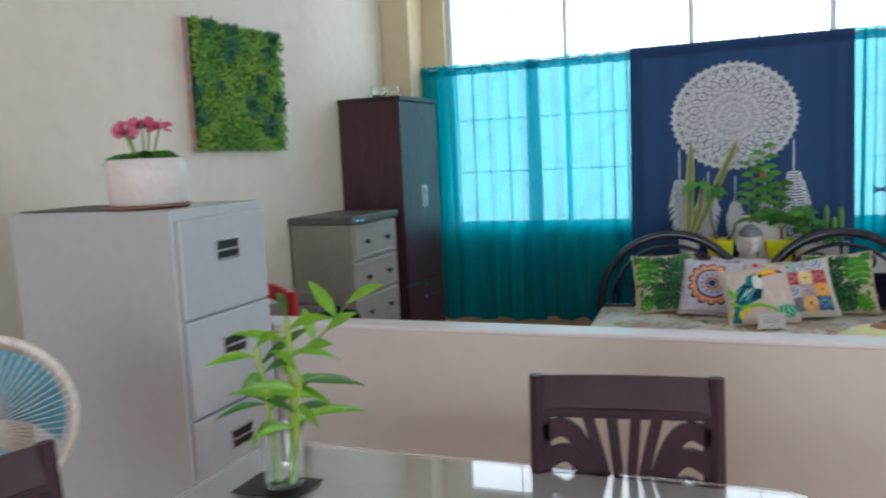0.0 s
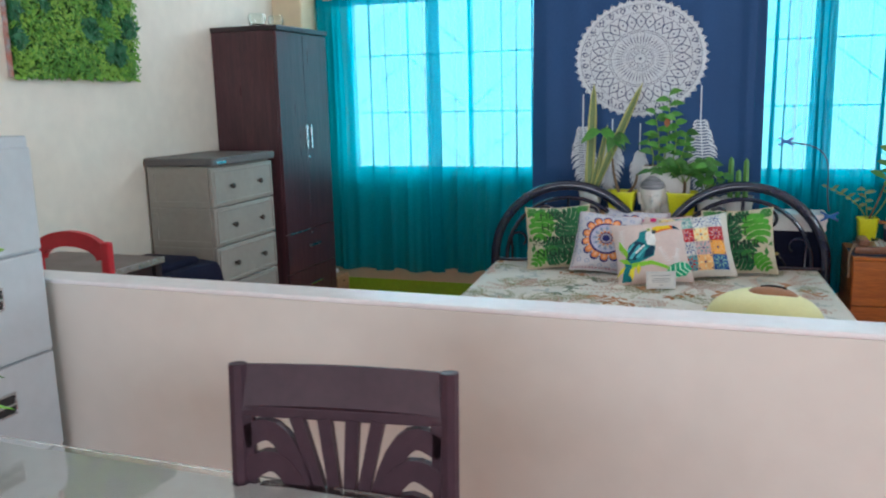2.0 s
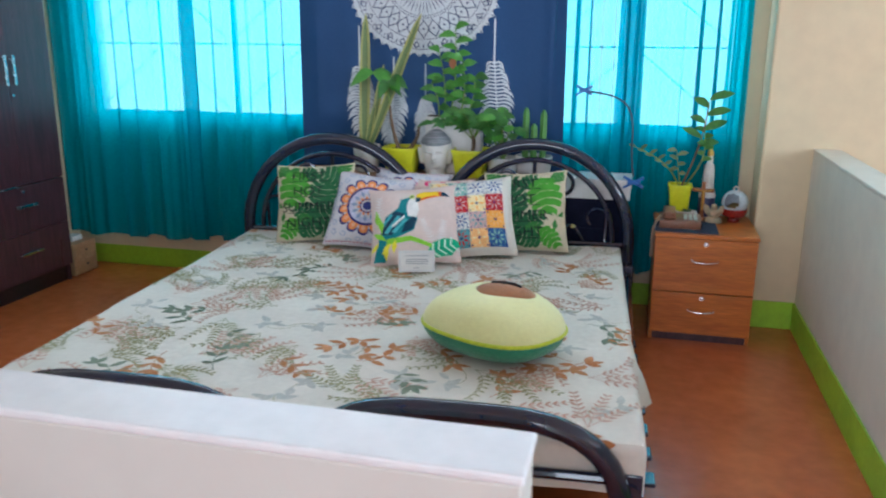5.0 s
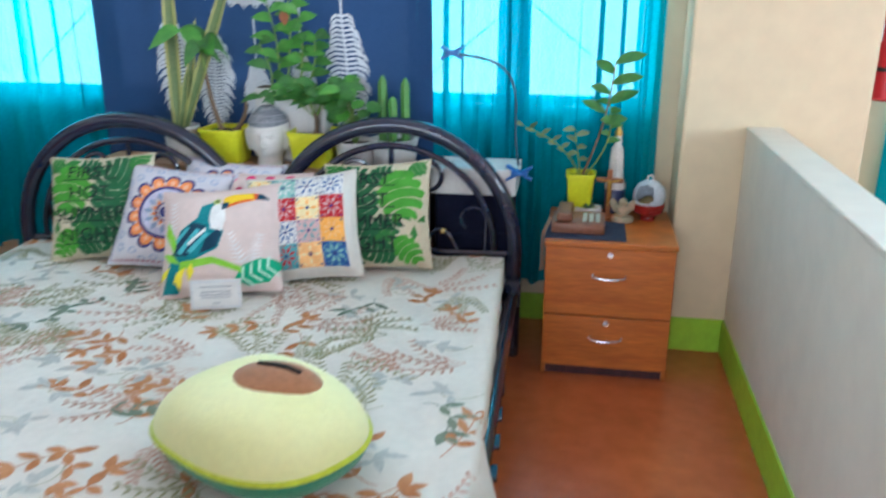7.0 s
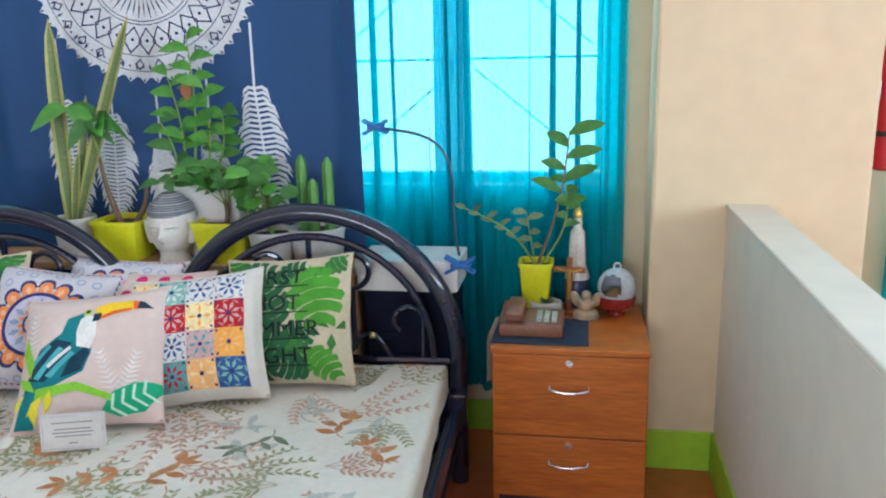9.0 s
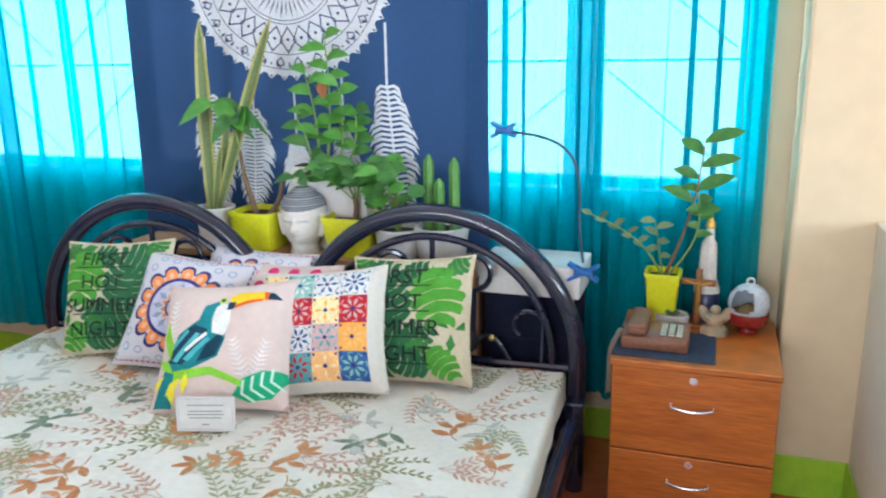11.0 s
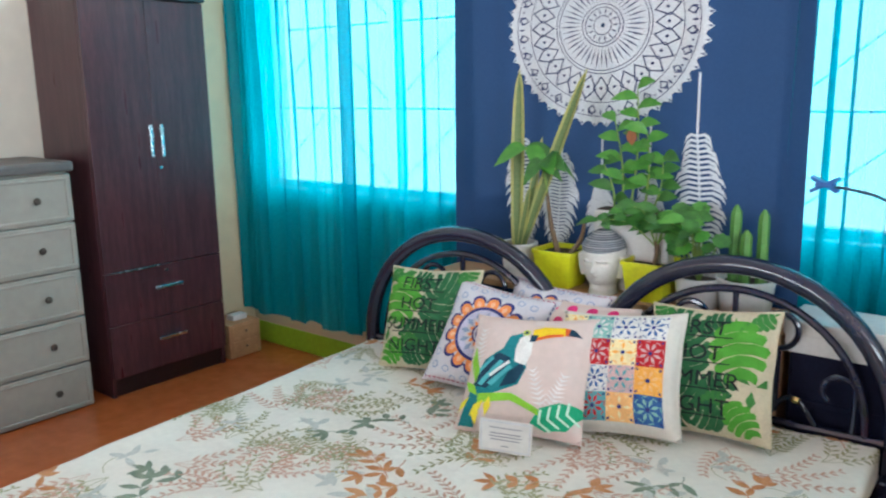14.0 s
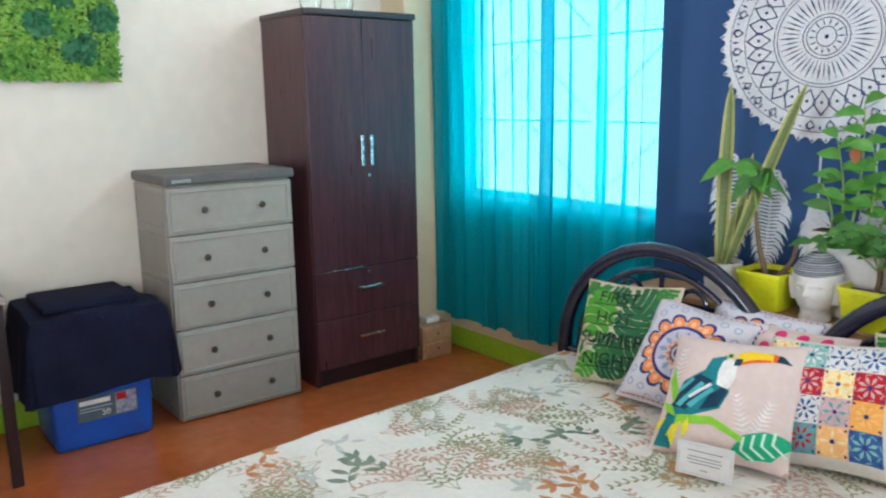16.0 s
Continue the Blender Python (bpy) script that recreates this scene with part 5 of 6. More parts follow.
# the label of the storage box
white_ink = ink("label_white", (0.8, 0.8, 0.8))
part("label_word", words("50", 0.035, lambda x, y: Vector((0.3735, 0.215 + x, 0.145 + y))), white_ink, box_label, "white printed number")
part("label_bar", shapes([[(0.11, 0.19), (0.235, 0.19), (0.235, 0.21), (0.11, 0.21)]], lambda u, v, l: Vector((0.3725 + l, u, v)), 0.0006, 1), white_ink, box_label, "white bar of the maker's mark")
part("label_bar", shapes([[(0.11, 0.172), (0.24, 0.172), (0.24, 0.178), (0.11, 0.178)], [(0.11, 0.16), (0.2, 0.16), (0.2, 0.165), (0.11, 0.165)]], lambda u, v, l: Vector((0.3725 + l, u, v)), 0.0006, 1), ink("label_pale", (0.35, 0.4, 0.44)), box_label)

# ---- the print on the navy curtain ----
NX0, NX1, NZ0, NZ1 = 2.36, 3.73, 0.35, RZ


def on_navy(x, z, lift=0.0):
    p = navy_f((x - NX0) / (NX1 - NX0), (z - NZ0) / (NZ1 - NZ0))
    return Vector((x, p.y - lift, z))


CHALK = material("white_print", (0.72, 0.75, 0.78), (0.66, 0.70, 0.75), 18, 0.85, bump=0.15, bump_scale=300, detail=0.12, spec=0.15)
NAVY_INK = ink("navy_line", (0.035, 0.05, 0.14))


def dreamcatcher():
    c = navy
    cx, cz, R = 3.02, 1.613, 0.412
    white, dark = [], []
    white += scallops(48, 0.93 * R, R, cx, cz, False) + ring(0.02 * R, 0.93 * R, 60, cx, cz)
    dark += petals(48, 0.93 * R, 0.975 * R, 0.004, cx, cz, 0.5)
    for r in (0.875, 0.74, 0.46, 0.43, 0.20, 0.17, 0.09):
        dark += ring((r - 0.0035) * R, (r + 0.0035) * R, 60, cx, cz)
    dark += petals(44, 0.80 * R, 0.865 * R, 0.005, cx, cz)
    for n, r0, r1, w, off in ((28, 0.48, 0.73, 0.036, 0), (28, 0.76, 0.87, 0.018, 0.5), (22, 0.22, 0.42, 0.010, 0), (22, 0.21, 0.40, 0.008, 0.5), (14, 0.10, 0.16, 0.010, 0)):
        for i in range(n):
            a = 2 * math.pi * (i + off) / n
            m_ = r0 + (r1 - r0) * 0.5
            outer = [(r0 * R, 0), (m_ * R, w), (r1 * R, 0), (m_ * R, -w)]
            inner = [(r0 * R + 0.008, 0), (m_ * R, w - 0.0055), (r1 * R - 0.010, 0), (m_ * R, -(w - 0.0055))]
            for k in range(4):
                if w > 0.012:
                    dark.append(rotated([outer[k], outer[(k + 1) % 4], inner[(k + 1) % 4], inner[k]], a, cx, cz))
            if w <= 0.012:
                dark.append(rotated([(r0 * R, 0.0), (m_ * R, w * 0.3), (r1 * R, 0), (m_ * R, -w * 0.3)], a, cx, cz))
    for i in range(28):
        a = 2 * math.pi * i / 28
        dark += disc(0.0065, 6, cx + 0.60 * R * math.cos(a), cz + 0.60 * R * math.sin(a))
    for i in range(44):
        a = 2 * math.pi * (i + 0.5) / 44
        dark += disc(0.0045, 5, cx + 0.835 * R * math.cos(a), cz + 0.835 * R * math.sin(a))
    oval = lambda x, z, l: on_navy(x, cz + (z - cz) * 0.89, l)
    face = on_navy
    part("printed_disc", shapes(white, oval, 0.003, 0.04), CHALK, c, "white dreamcatcher print")
    tagged(part("printed_ornament", shapes(dark, oval, 0.005, 0.04), NAVY_INK, c, "navy lines in the print"), kind="stuff")
    rnd = random.Random(6)
    for fx, top, low, tilt, wide in ((2.675, 1.20, 0.75, 0.06, 0.085), (2.86, 1.15, 0.75, -0.04, 0.085), (3.03, 1.05, 0.76, 0.0, 0.065), (3.215, 1.09, 0.76, 0.04, 0.06), (3.385, 1.235, 0.70, 0.09, 0.092)):
        strands = [[(fx - 0.004, cz - math.sqrt(max(R * R - (fx - cx) ** 2, 0)) + 0.02), (fx + 0.004, cz - math.sqrt(max(R * R - (fx - cx) ** 2, 0)) + 0.02), (fx + 0.004, top), (fx - 0.004, top)]]
        n = 30
        for i in range(n):
            t = i / n
            z = top + (low - top) * t
            w = wide * math.sin(math.pi * min(0.12 + t * 0.95, 1)) ** 0.7
            x = fx + tilt * t * 0.5
            for s in (-1, 1):
                reach = w * rnd.uniform(0.8, 1.08)
                strands.append([(x, z), (x + s * reach * 0.5, z + 0.006), (x + s * reach * 0.85, z - 0.006), (x + s * reach, z - 0.036), (x + s * reach * 0.78, z - 0.017), (x + s * reach * 0.45, z - 0.0045), (x, z - 0.009)])
        strands.append([(fx - 0.004, top), (fx + 0.004, top), (fx + tilt * 0.5 + 0.003, low), (fx + tilt * 0.5 - 0.003, low)])
        tagged(part("printed_feather", shapes(strands, face, 0.003, 0.05), CHALK, c, "white printed feather"), kind="stuff")


dreamcatcher()

# ---- plants and small things ----
GREENS = [material("plant_leaf", (0.035, 0.14, 0.022), (0.06, 0.20, 0.03), 30, 0.38, detail=0.25), material("plant_leaf_light", (0.06, 0.24, 0.025), (0.10, 0.31, 0.04), 30, 0.4, detail=0.2),
          material("plant_leaf_dull", (0.11, 0.19, 0.09), (0.15, 0.22, 0.11), 30, 0.5, detail=0.25)]
BARK = material("plant_stem", (0.16, 0.10, 0.06), (0.2, 0.14, 0.08), 40, 0.8, bump=0.3, detail=0.3)
STALK = material("green_stem", (0.17, 0.3, 0.05), (0.24, 0.36, 0.08), 20, 0.5)
POT_WHITE = material("white_ceramic", (0.74, 0.73, 0.71), (0.68, 0.67, 0.65), 8, 0.35, detail=0.07)


def blade(base, way, length, width, droop=0.3, fold=0.25, n=6, bm=None, wave=0.0, blunt=1.0, face=(0.15, -0.8, 0.6)):
    """One leaf: a folded, drooping blade."""
    bm = bm or bmesh.new()
    base, way = Vector(base), Vector(way).normalized()
    side = way.cross(Vector(face))
    side = side.normalized() if side.length > 0.05 else Vector((1, 0, 0))
    rows = []
    for i in range(n + 1):
        t = i / n
        c = base + way * (length * t) - Vector((0, 0, droop * length * t * t))
        w = width * 0.5 * (math.sin(math.pi * min(0.04 + 0.96 * t, 1)) ** blunt) + 0.0004
        up = side.cross(way).normalized() * (fold * w + wave * math.sin(t * 9) * w)
        rows.append([bm.verts.new(c - side * w + up), bm.verts.new(c), bm.verts.new(c + side * w + up)])
    for a, b in zip(rows, rows[1:]):
        bm.faces.new((a[0], a[1], b[1], b[0]))
        bm.faces.new((a[1], a[2], b[2], b[1]))
    return bm


def bend(a, b, sag, n=8):
    """A bent line from a to b, pushed out by the vector sag."""
    a, b, sag = Vector(a), Vector(b), Vector(sag)
    return [a.lerp(b, i / n) + sag * math.sin(math.pi * i / n) for i in range(n + 1)]


def square_pot(parent, half, low, h, mat=None):
    mat = mat or LIMEPOT
    bm = lathe([(low, 0), (low + 0.002, 0.004), (half, h - 0.012), (half + 0.004, h - 0.012), (half + 0.004, h), (half - 0.006, h), (half - 0.008, h - 0.03)], 32, square=7.0)
    pot = part("pot", bm, mat, parent, "square yellow-green plastic pot", True)
    part("soil", lathe([(half - 0.008, h - 0.028), (half - 0.009, h - 0.018)], 16, square=7.0), SOIL, parent, "dark soil")
    return pot


def round_pot(parent, r, low, h, mat=None, label="round white pot"):
    bm = lathe([(low, 0), (low + 0.004, 0.004), (r, h - 0.02), (r + 0.004, h - 0.01), (r + 0.003, h), (r - 0.006, h), (r - 0.008, h - 0.03)], 28)
    part("pot", bm, mat or POT_WHITE, parent, label, True)
    part("soil", lathe([(r - 0.009, h - 0.028), (r - 0.009, h - 0.016)], 20), SOIL, parent, "dark soil")


def leafy_stem(parent, pts, count, size, width, mat, rnd, start=0.25, spread=0.9, droop=0.35, r=0.004, stem_mat=None, blunt=1.0):
    """A stem with leaves set in turn to both sides."""
    part("stem", tube(pts, [r * (1 - 0.6 * i / (len(pts) - 1)) for i in range(len(pts))], 6), stem_mat or STALK, parent, "", True)
    k = len(pts) - 1
    for i in range(count):
        t = start + (1 - start) * i / max(count - 1, 1)
        j = min(int(t * k), k - 1)
        p = Vector(pts[j]).lerp(Vector(pts[j + 1]), t * k - j)
        d = (Vector(pts[j + 1]) - Vector(pts[j])).normalized()
        a = (i % 2) * math.pi + rnd.uniform(-0.6, 0.6)
        out = Vector((math.cos(a), math.sin(a) * 0.8 - 0.12, 0))
        part("leaf", blade(p, d * (1 - spread) + out * spread + Vector((0, 0, rnd.uniform(0.1, 0.5))), size * rnd.uniform(0.75, 1.15), width * rnd.uniform(0.85, 1.1), droop, 0.25, 5, blunt=blunt), mat, parent, "", True)


ST = 0.6805


def snake_plant():
    p = thing("snake_plant", "tall variegated snake plant in a white pot", "potted plant", pose(2.745, 7.54, ST))
    round_pot(p, 0.068, 0.055, 0.135)
    edge = material("snake_edge", (0.5, 0.48, 0.14), (0.42, 0.44, 0.16), 20, 0.45)
    core = material("snake_core", (0.12, 0.2, 0.07), (0.2, 0.26, 0.1), 40, 0.45, stretch=(1, 1, 6))
    for bx, tx, ty, tz, w in ((-0.01, 0.02, -0.03, 0.80, 0.055), (0.015, 0.31, -0.05, 0.80, 0.05), (0.02, 0.10, 0.0, 0.55, 0.035), (-0.02, -0.01, 0.01, 0.46, 0.04), (0.0, 0.06, -0.02, 0.36, 0.03)):
        base = Vector((bx, 0, 0.11))
        way = Vector((tx, ty, tz)) - base
        leaf = part("leaf", blade(base, way, way.length, w, 0.02, 0.35, 12, blunt=0.45), edge, p, "yellow-edged sword leaf", True)
        part("leaf_middle", blade(base + Vector((0, -0.0025, 0)), way, way.length * 0.97, w * 0.55, 0.02, 0.35, 12, blunt=0.45), core, leaf, "", True)


def trunk_plant():
    rnd = random.Random(31)
    p = thing("potted_plant", "dark-leaved plant in a square yellow-green pot", "potted plant", pose(2.94, 7.53, ST))
    square_pot(p, 0.086, 0.068, 0.135)
    for a, b, sag in (((-0.01, 0, 0.1), (-0.06, -0.01, 0.34), (-0.01, 0, 0)), ((0.02, 0, 0.1), (0.09, 0.0, 0.24), (0.02, 0, 0))):
        part("trunk", tube(bend(a, b, sag), [0.012 - 0.0008 * i for i in range(9)], 7), BARK, p, "", True)
    part("stem", tube(bend((-0.06, -0.01, 0.34), (-0.13, -0.05, 0.5), (0.02, 0, 0.02)), 0.005, 6), STALK, p, "", True)
    for k in range(11):
        a = rnd.uniform(0, 6.28)
        c = Vector((-0.13, -0.05, 0.5)) if k < 6 else Vector((-0.05, -0.03, 0.47))
        part("leaf", blade(c, (math.cos(a), math.sin(a) * 0.7 - 0.2, rnd.uniform(-0.2, 0.3)), rnd.uniform(0.10, 0.15), rnd.uniform(0.055, 0.075), 0.6, 0.2, 6), GREENS[0 if k % 3 else 1], p, "", True)


def bushy_plant():
    rnd = random.Random(32)
    p = thing("potted_plant", "green leafy plant in a square yellow-green pot", "potted plant", pose(3.298, 7.53, ST))
    square_pot(p, 0.086, 0.068, 0.135)
    part("trunk", tube(bend((0, 0, 0.1), (0.01, 0, 0.2), (0.008, 0, 0)), 0.009, 7), BARK, p, "", True)
    for k in range(7):
        tip = (-0.16 + 0.06 * k + rnd.uniform(-0.02, 0.02), rnd.uniform(-0.1, 0.02), rnd.uniform(0.22, 0.36))
        leafy_stem(p, bend((0.01, 0, 0.18), tip, (0, 0, 0.04)), 8, 0.085, 0.042, GREENS[k % 2 if k % 3 else 0], rnd, 0.35, 0.9, 0.5, 0.003)


def planter():
    rnd = random.Random(33)
    p = thing("planter", "tall pale stone planter with leafy green stems", "potted plant", pose(3.055, 7.555, ST))
    part("trough", box(0, 0.285, 0, 0.085, 0, 0.285, 0.006), POT_WHITE, p, "pale stone trough")
    part("soil", box(0.01, 0.275, 0.01, 0.075, 0.284, 0.289), SOIL, p)
    for bx, tx, tz, n, m_ in ((0.09, 0.07, 0.60, 9, 1), (0.12, 0.15, 0.71, 12, 1), (0.17, 0.19, 0.56, 9, 1), (0.2, 0.25, 0.48, 8, 0), (0.06, 0.03, 0.45, 6, 0)):
        leafy_stem(p, bend((bx, 0.04, 0.28), (tx, 0.01, tz), (0.015, 0, 0)), n - 1, 0.105, 0.046, GREENS[m_ if n > 8 else 0], rnd, 0.25, 0.75, 0.45, 0.005)
    part("leaf", blade((0.14, 0.0, 0.52), (0.05, -0.2, 1), 0.07, 0.035, 0.1), material("dry_leaf", (0.35, 0.13, 0.05), None, 20, 0.6), p, "dry brown leaf", True)


def geranium():
    rnd = random.Random(34)
    p = thing("potted_plant", "broad-leaved plant in a white pot", "potted plant", pose(3.463, 7.53, ST))
    round_pot(p, 0.078, 0.066, 0.10)
    for k in range(22):
        a = rnd.uniform(0, 6.28)
        tip = Vector((0.11 * math.cos(a) * rnd.uniform(0.3, 1) - 0.01, 0.06 * math.sin(a) - 0.05, rnd.uniform(0.16, 0.32)))
        part("stem", tube(bend((0, 0, 0.08), tip, (0, 0, 0.01), 4), 0.0022, 5), STALK, p, "", True)
        b = rnd.uniform(0, 6.28)
        bm = bmesh.new()
        hub = bm.verts.new(tip)
        up = Vector((rnd.uniform(-0.4, 0.4), -0.6, 0.8)).normalized()
        e1 = up.orthogonal().normalized()
        e2 = up.cross(e1)
        size = rnd.uniform(0.024, 0.034)
        rim = []
        for i in range(16):
            q = 2 * math.pi * i / 16 + b
            r = size * (1.0 if i % 2 else 0.82)
            rim.append(bm.verts.new(tip + e1 * math.cos(q) * r + e2 * math.sin(q) * r + up * 0.006))
        for i in range(16):
            bm.faces.new((hub, rim[i], rim[(i + 1) % 16]))
        part("leaf", bm, GREENS[0 if k % 3 else 1], p, "", True)


def cactus():
    p = thing("cactus", "three green column cacti in a white pot", "cactus", pose(3.612, 7.54, ST))
    round_pot(p, 0.088, 0.075, 0.112)
    skin = material("cactus_skin", (0.08, 0.24, 0.04), (0.12, 0.3, 0.06), 12, 0.5)
    for x, y, h in ((-0.042, 0, 0.345), (0.0, -0.02, 0.27), (0.042, 0.01, 0.335)):
        bm = bmesh.new()
        rings = []
        for z in [0.09 + (h - 0.09) * i / 12 for i in range(13)]:
            t = (z - 0.09) / (h - 0.09)
            r = 0.018 * (1 if t < 0.85 else math.sqrt(max(1 - ((t - 0.85) / 0.155) ** 2, 0.02)))
            rings.append([bm.verts.new((x + r * (1 if j % 2 else 0.78) * math.cos(j * math.pi / 6), y + r * (1 if j % 2 else 0.78) * math.sin(j * math.pi / 6), z)) for j in range(12)])
        for a, b in zip(rings, rings[1:]):
            for j in range(12):
                bm.faces.new((a[j], a[(j + 1) % 12], b[(j + 1) % 12], b[j]))
        bm.faces.new(rings[-1])
        part("column", bm, skin, p, "ribbed cactus column", True)


def buddha():
    """A white bust with grey curls: one plain mesh."""
    bm = bmesh.new()
    nu, nv = 120, 110
    outline = ((0.0, 0.049), (0.08, 0.044), (0.16, 0.045), (0.20, 0.053), (0.28, 0.060), (0.40, 0.066), (0.55, 0.069), (0.66, 0.072), (0.76, 0.069), (0.84, 0.059), (0.89, 0.045), (0.93, 0.037), (0.97, 0.026), (1.0, 0.006))
    rows = []
    for j in range(nv + 1):
        t = j / nv
        z = 0.225 * t
        k = max(i for i, (a, _) in enumerate(outline) if a <= t)
        (ta, ra), (tb, rb) = outline[k], outline[min(k + 1, len(outline) - 1)]
        q = (t - ta) / max(tb - ta, 0.001)
        r = ra + (rb - ra) * (q * q * (3 - 2 * q) * 0.5 + q * 0.5)
        ring_ = []
        for i in range(nu):
            a = 2 * math.pi * i / nu
            c, s = math.cos(a), math.sin(a)
            hair = t > 0.70 or (t > 0.42 and s > 0.3)
            rr = r * (1 + (0.022 * math.sin(t * 210) * (0.6 + 0.4 * math.sin(a * 46)) + 0.02 if hair else 0.0))
            x, y = rr * c * 0.93, rr * s * 1.1
            if s < 0 and 0.24 < t < 0.62:
                front = max(-s, 0) ** 10
                y -= 0.024 * front * math.exp(-((t - 0.40) / 0.05) ** 2) * math.exp(-(c / 0.13) ** 2)
                y -= 0.013 * front * math.exp(-((t - 0.48) / 0.07) ** 2) * math.exp(-(c / 0.08) ** 2)
                y -= 0.010 * math.exp(-((t - 0.325) / 0.012) ** 2) * math.exp(-(c / 0.24) ** 2)
                y -= 0.009 * math.exp(-((t - 0.297) / 0.012) ** 2) * math.exp(-(c / 0.2) ** 2)
                y += 0.004 * math.exp(-((t - 0.311) / 0.006) ** 2) * math.exp(-(c / 0.26) ** 2)
                y += 0.014 * math.exp(-((t - 0.49) / 0.035) ** 2) * math.exp(-((abs(c) - 0.40) / 0.17) ** 2)
                y -= 0.008 * math.exp(-((t - 0.475) / 0.014) ** 2) * math.exp(-((abs(c) - 0.40) / 0.15) ** 2)
                y -= 0.007 * math.exp(-((t - 0.545 + 0.05 * (abs(c) - 0.4) ** 2) / 0.012) ** 2) * math.exp(-((abs(c) - 0.40) / 0.22) ** 2)
                y -= 0.006 * math.exp(-((t - 0.25) / 0.03) ** 2) * math.exp(-(c / 0.25) ** 2)
            if 0.26 < t < 0.60 and abs(c) > 0.93 and abs(s) < 0.3:
                x += math.copysign(0.016, c)
            ring_.append(bm.verts.new((x, y, z)))
        rows.append(ring_)
    for j in range(nv):
        for i in range(nu):
            f = bm.faces.new((rows[j][i], rows[j][(i + 1) % nu], rows[j + 1][(i + 1) % nu], rows[j + 1][i]))
            a = 2 * math.pi * (i + 0.5) / nu
            t = (j + 0.5) / nv
            f.material_index = (1 if math.sin(t * 210) < 0.3 else 2) if t > 0.70 - 0.03 * math.sin(a) ** 2 or (t > 0.42 and math.sin(a) > 0.3) else 0
    bm.faces.new(rows[0][::-1])
    bm.faces.new(rows[-1])
    ob = part("bust", bm, [material("bust_white", (0.72, 0.70, 0.66), (0.66, 0.64, 0.6), 12, 0.6, bump=0.15, detail=0.08), material("bust_grey", (0.10, 0.115, 0.15), (0.15, 0.165, 0.2), 90, 0.6, bump=0.3, detail=0.3), material("bust_pale", (0.45, 0.46, 0.47), None, 60, 0.6, bump=0.3)], None, "", True)
    tagged(ob, "white sculpted head with dark grey curled hair", "statue")
    ob.matrix_basis = pose(3.125, 7.505, ST, 0, 0, 4) @ Matrix.Diagonal((1.12, 1.12, 1.03, 1))


snake_plant()
trunk_plant()
bushy_plant()
planter()
geranium()
cactus()
buddha()


def phone_holder():
    """A bendy arm with a clip at each end."""
    g = thing("clip_arm", "blue bendable arm with a clip at each end", "phone holder")
    blue = material("clip_blue", (0.02, 0.13, 0.42), (0.02, 0.1, 0.34), 10, 0.35)
    pts = bend((4.095, 7.43, 0.73), (4.08, 7.43, 0.93), (-0.006, 0, 0), 5)[:-1] + bend((4.08, 7.43, 0.93), (3.87, 7.43, 1.115), (0.06, 0, 0.045), 10)
    part("arm", tube(pts, 0.0042, 8), material("arm_grey_blue", (0.03, 0.07, 0.11), None, 20, 0.45), g, "thin dark blue arm", True)
    for x, z, s in ((4.10, 0.702, 1.0), (3.852, 1.12, 0.8)):
        clip = part("clip", box(x - 0.03 * s, x + 0.03 * s, 7.405, 7.45, z - 0.008, z + 0.008, 0.004), blue, g, "blue plastic clip")
        for a in (28, -28):
            jaw = box(-0.055 * s, 0.0, -0.016, 0.016, -0.005, 0.005, 0.003)
            bmesh.ops.transform(jaw, matrix=pose(x, 7.425, z, 0, a, 0), verts=jaw.verts)
            part("jaw", jaw, blue, clip)
            jaw = box(0.0, 0.05 * s, -0.016, 0.016, -0.005, 0.005, 0.003)
            bmesh.ops.transform(jaw, matrix=pose(x, 7.425, z, 0, a, 0), verts=jaw.verts)
            part("grip", jaw, blue, clip)


phone_holder()

NT = 0.5105


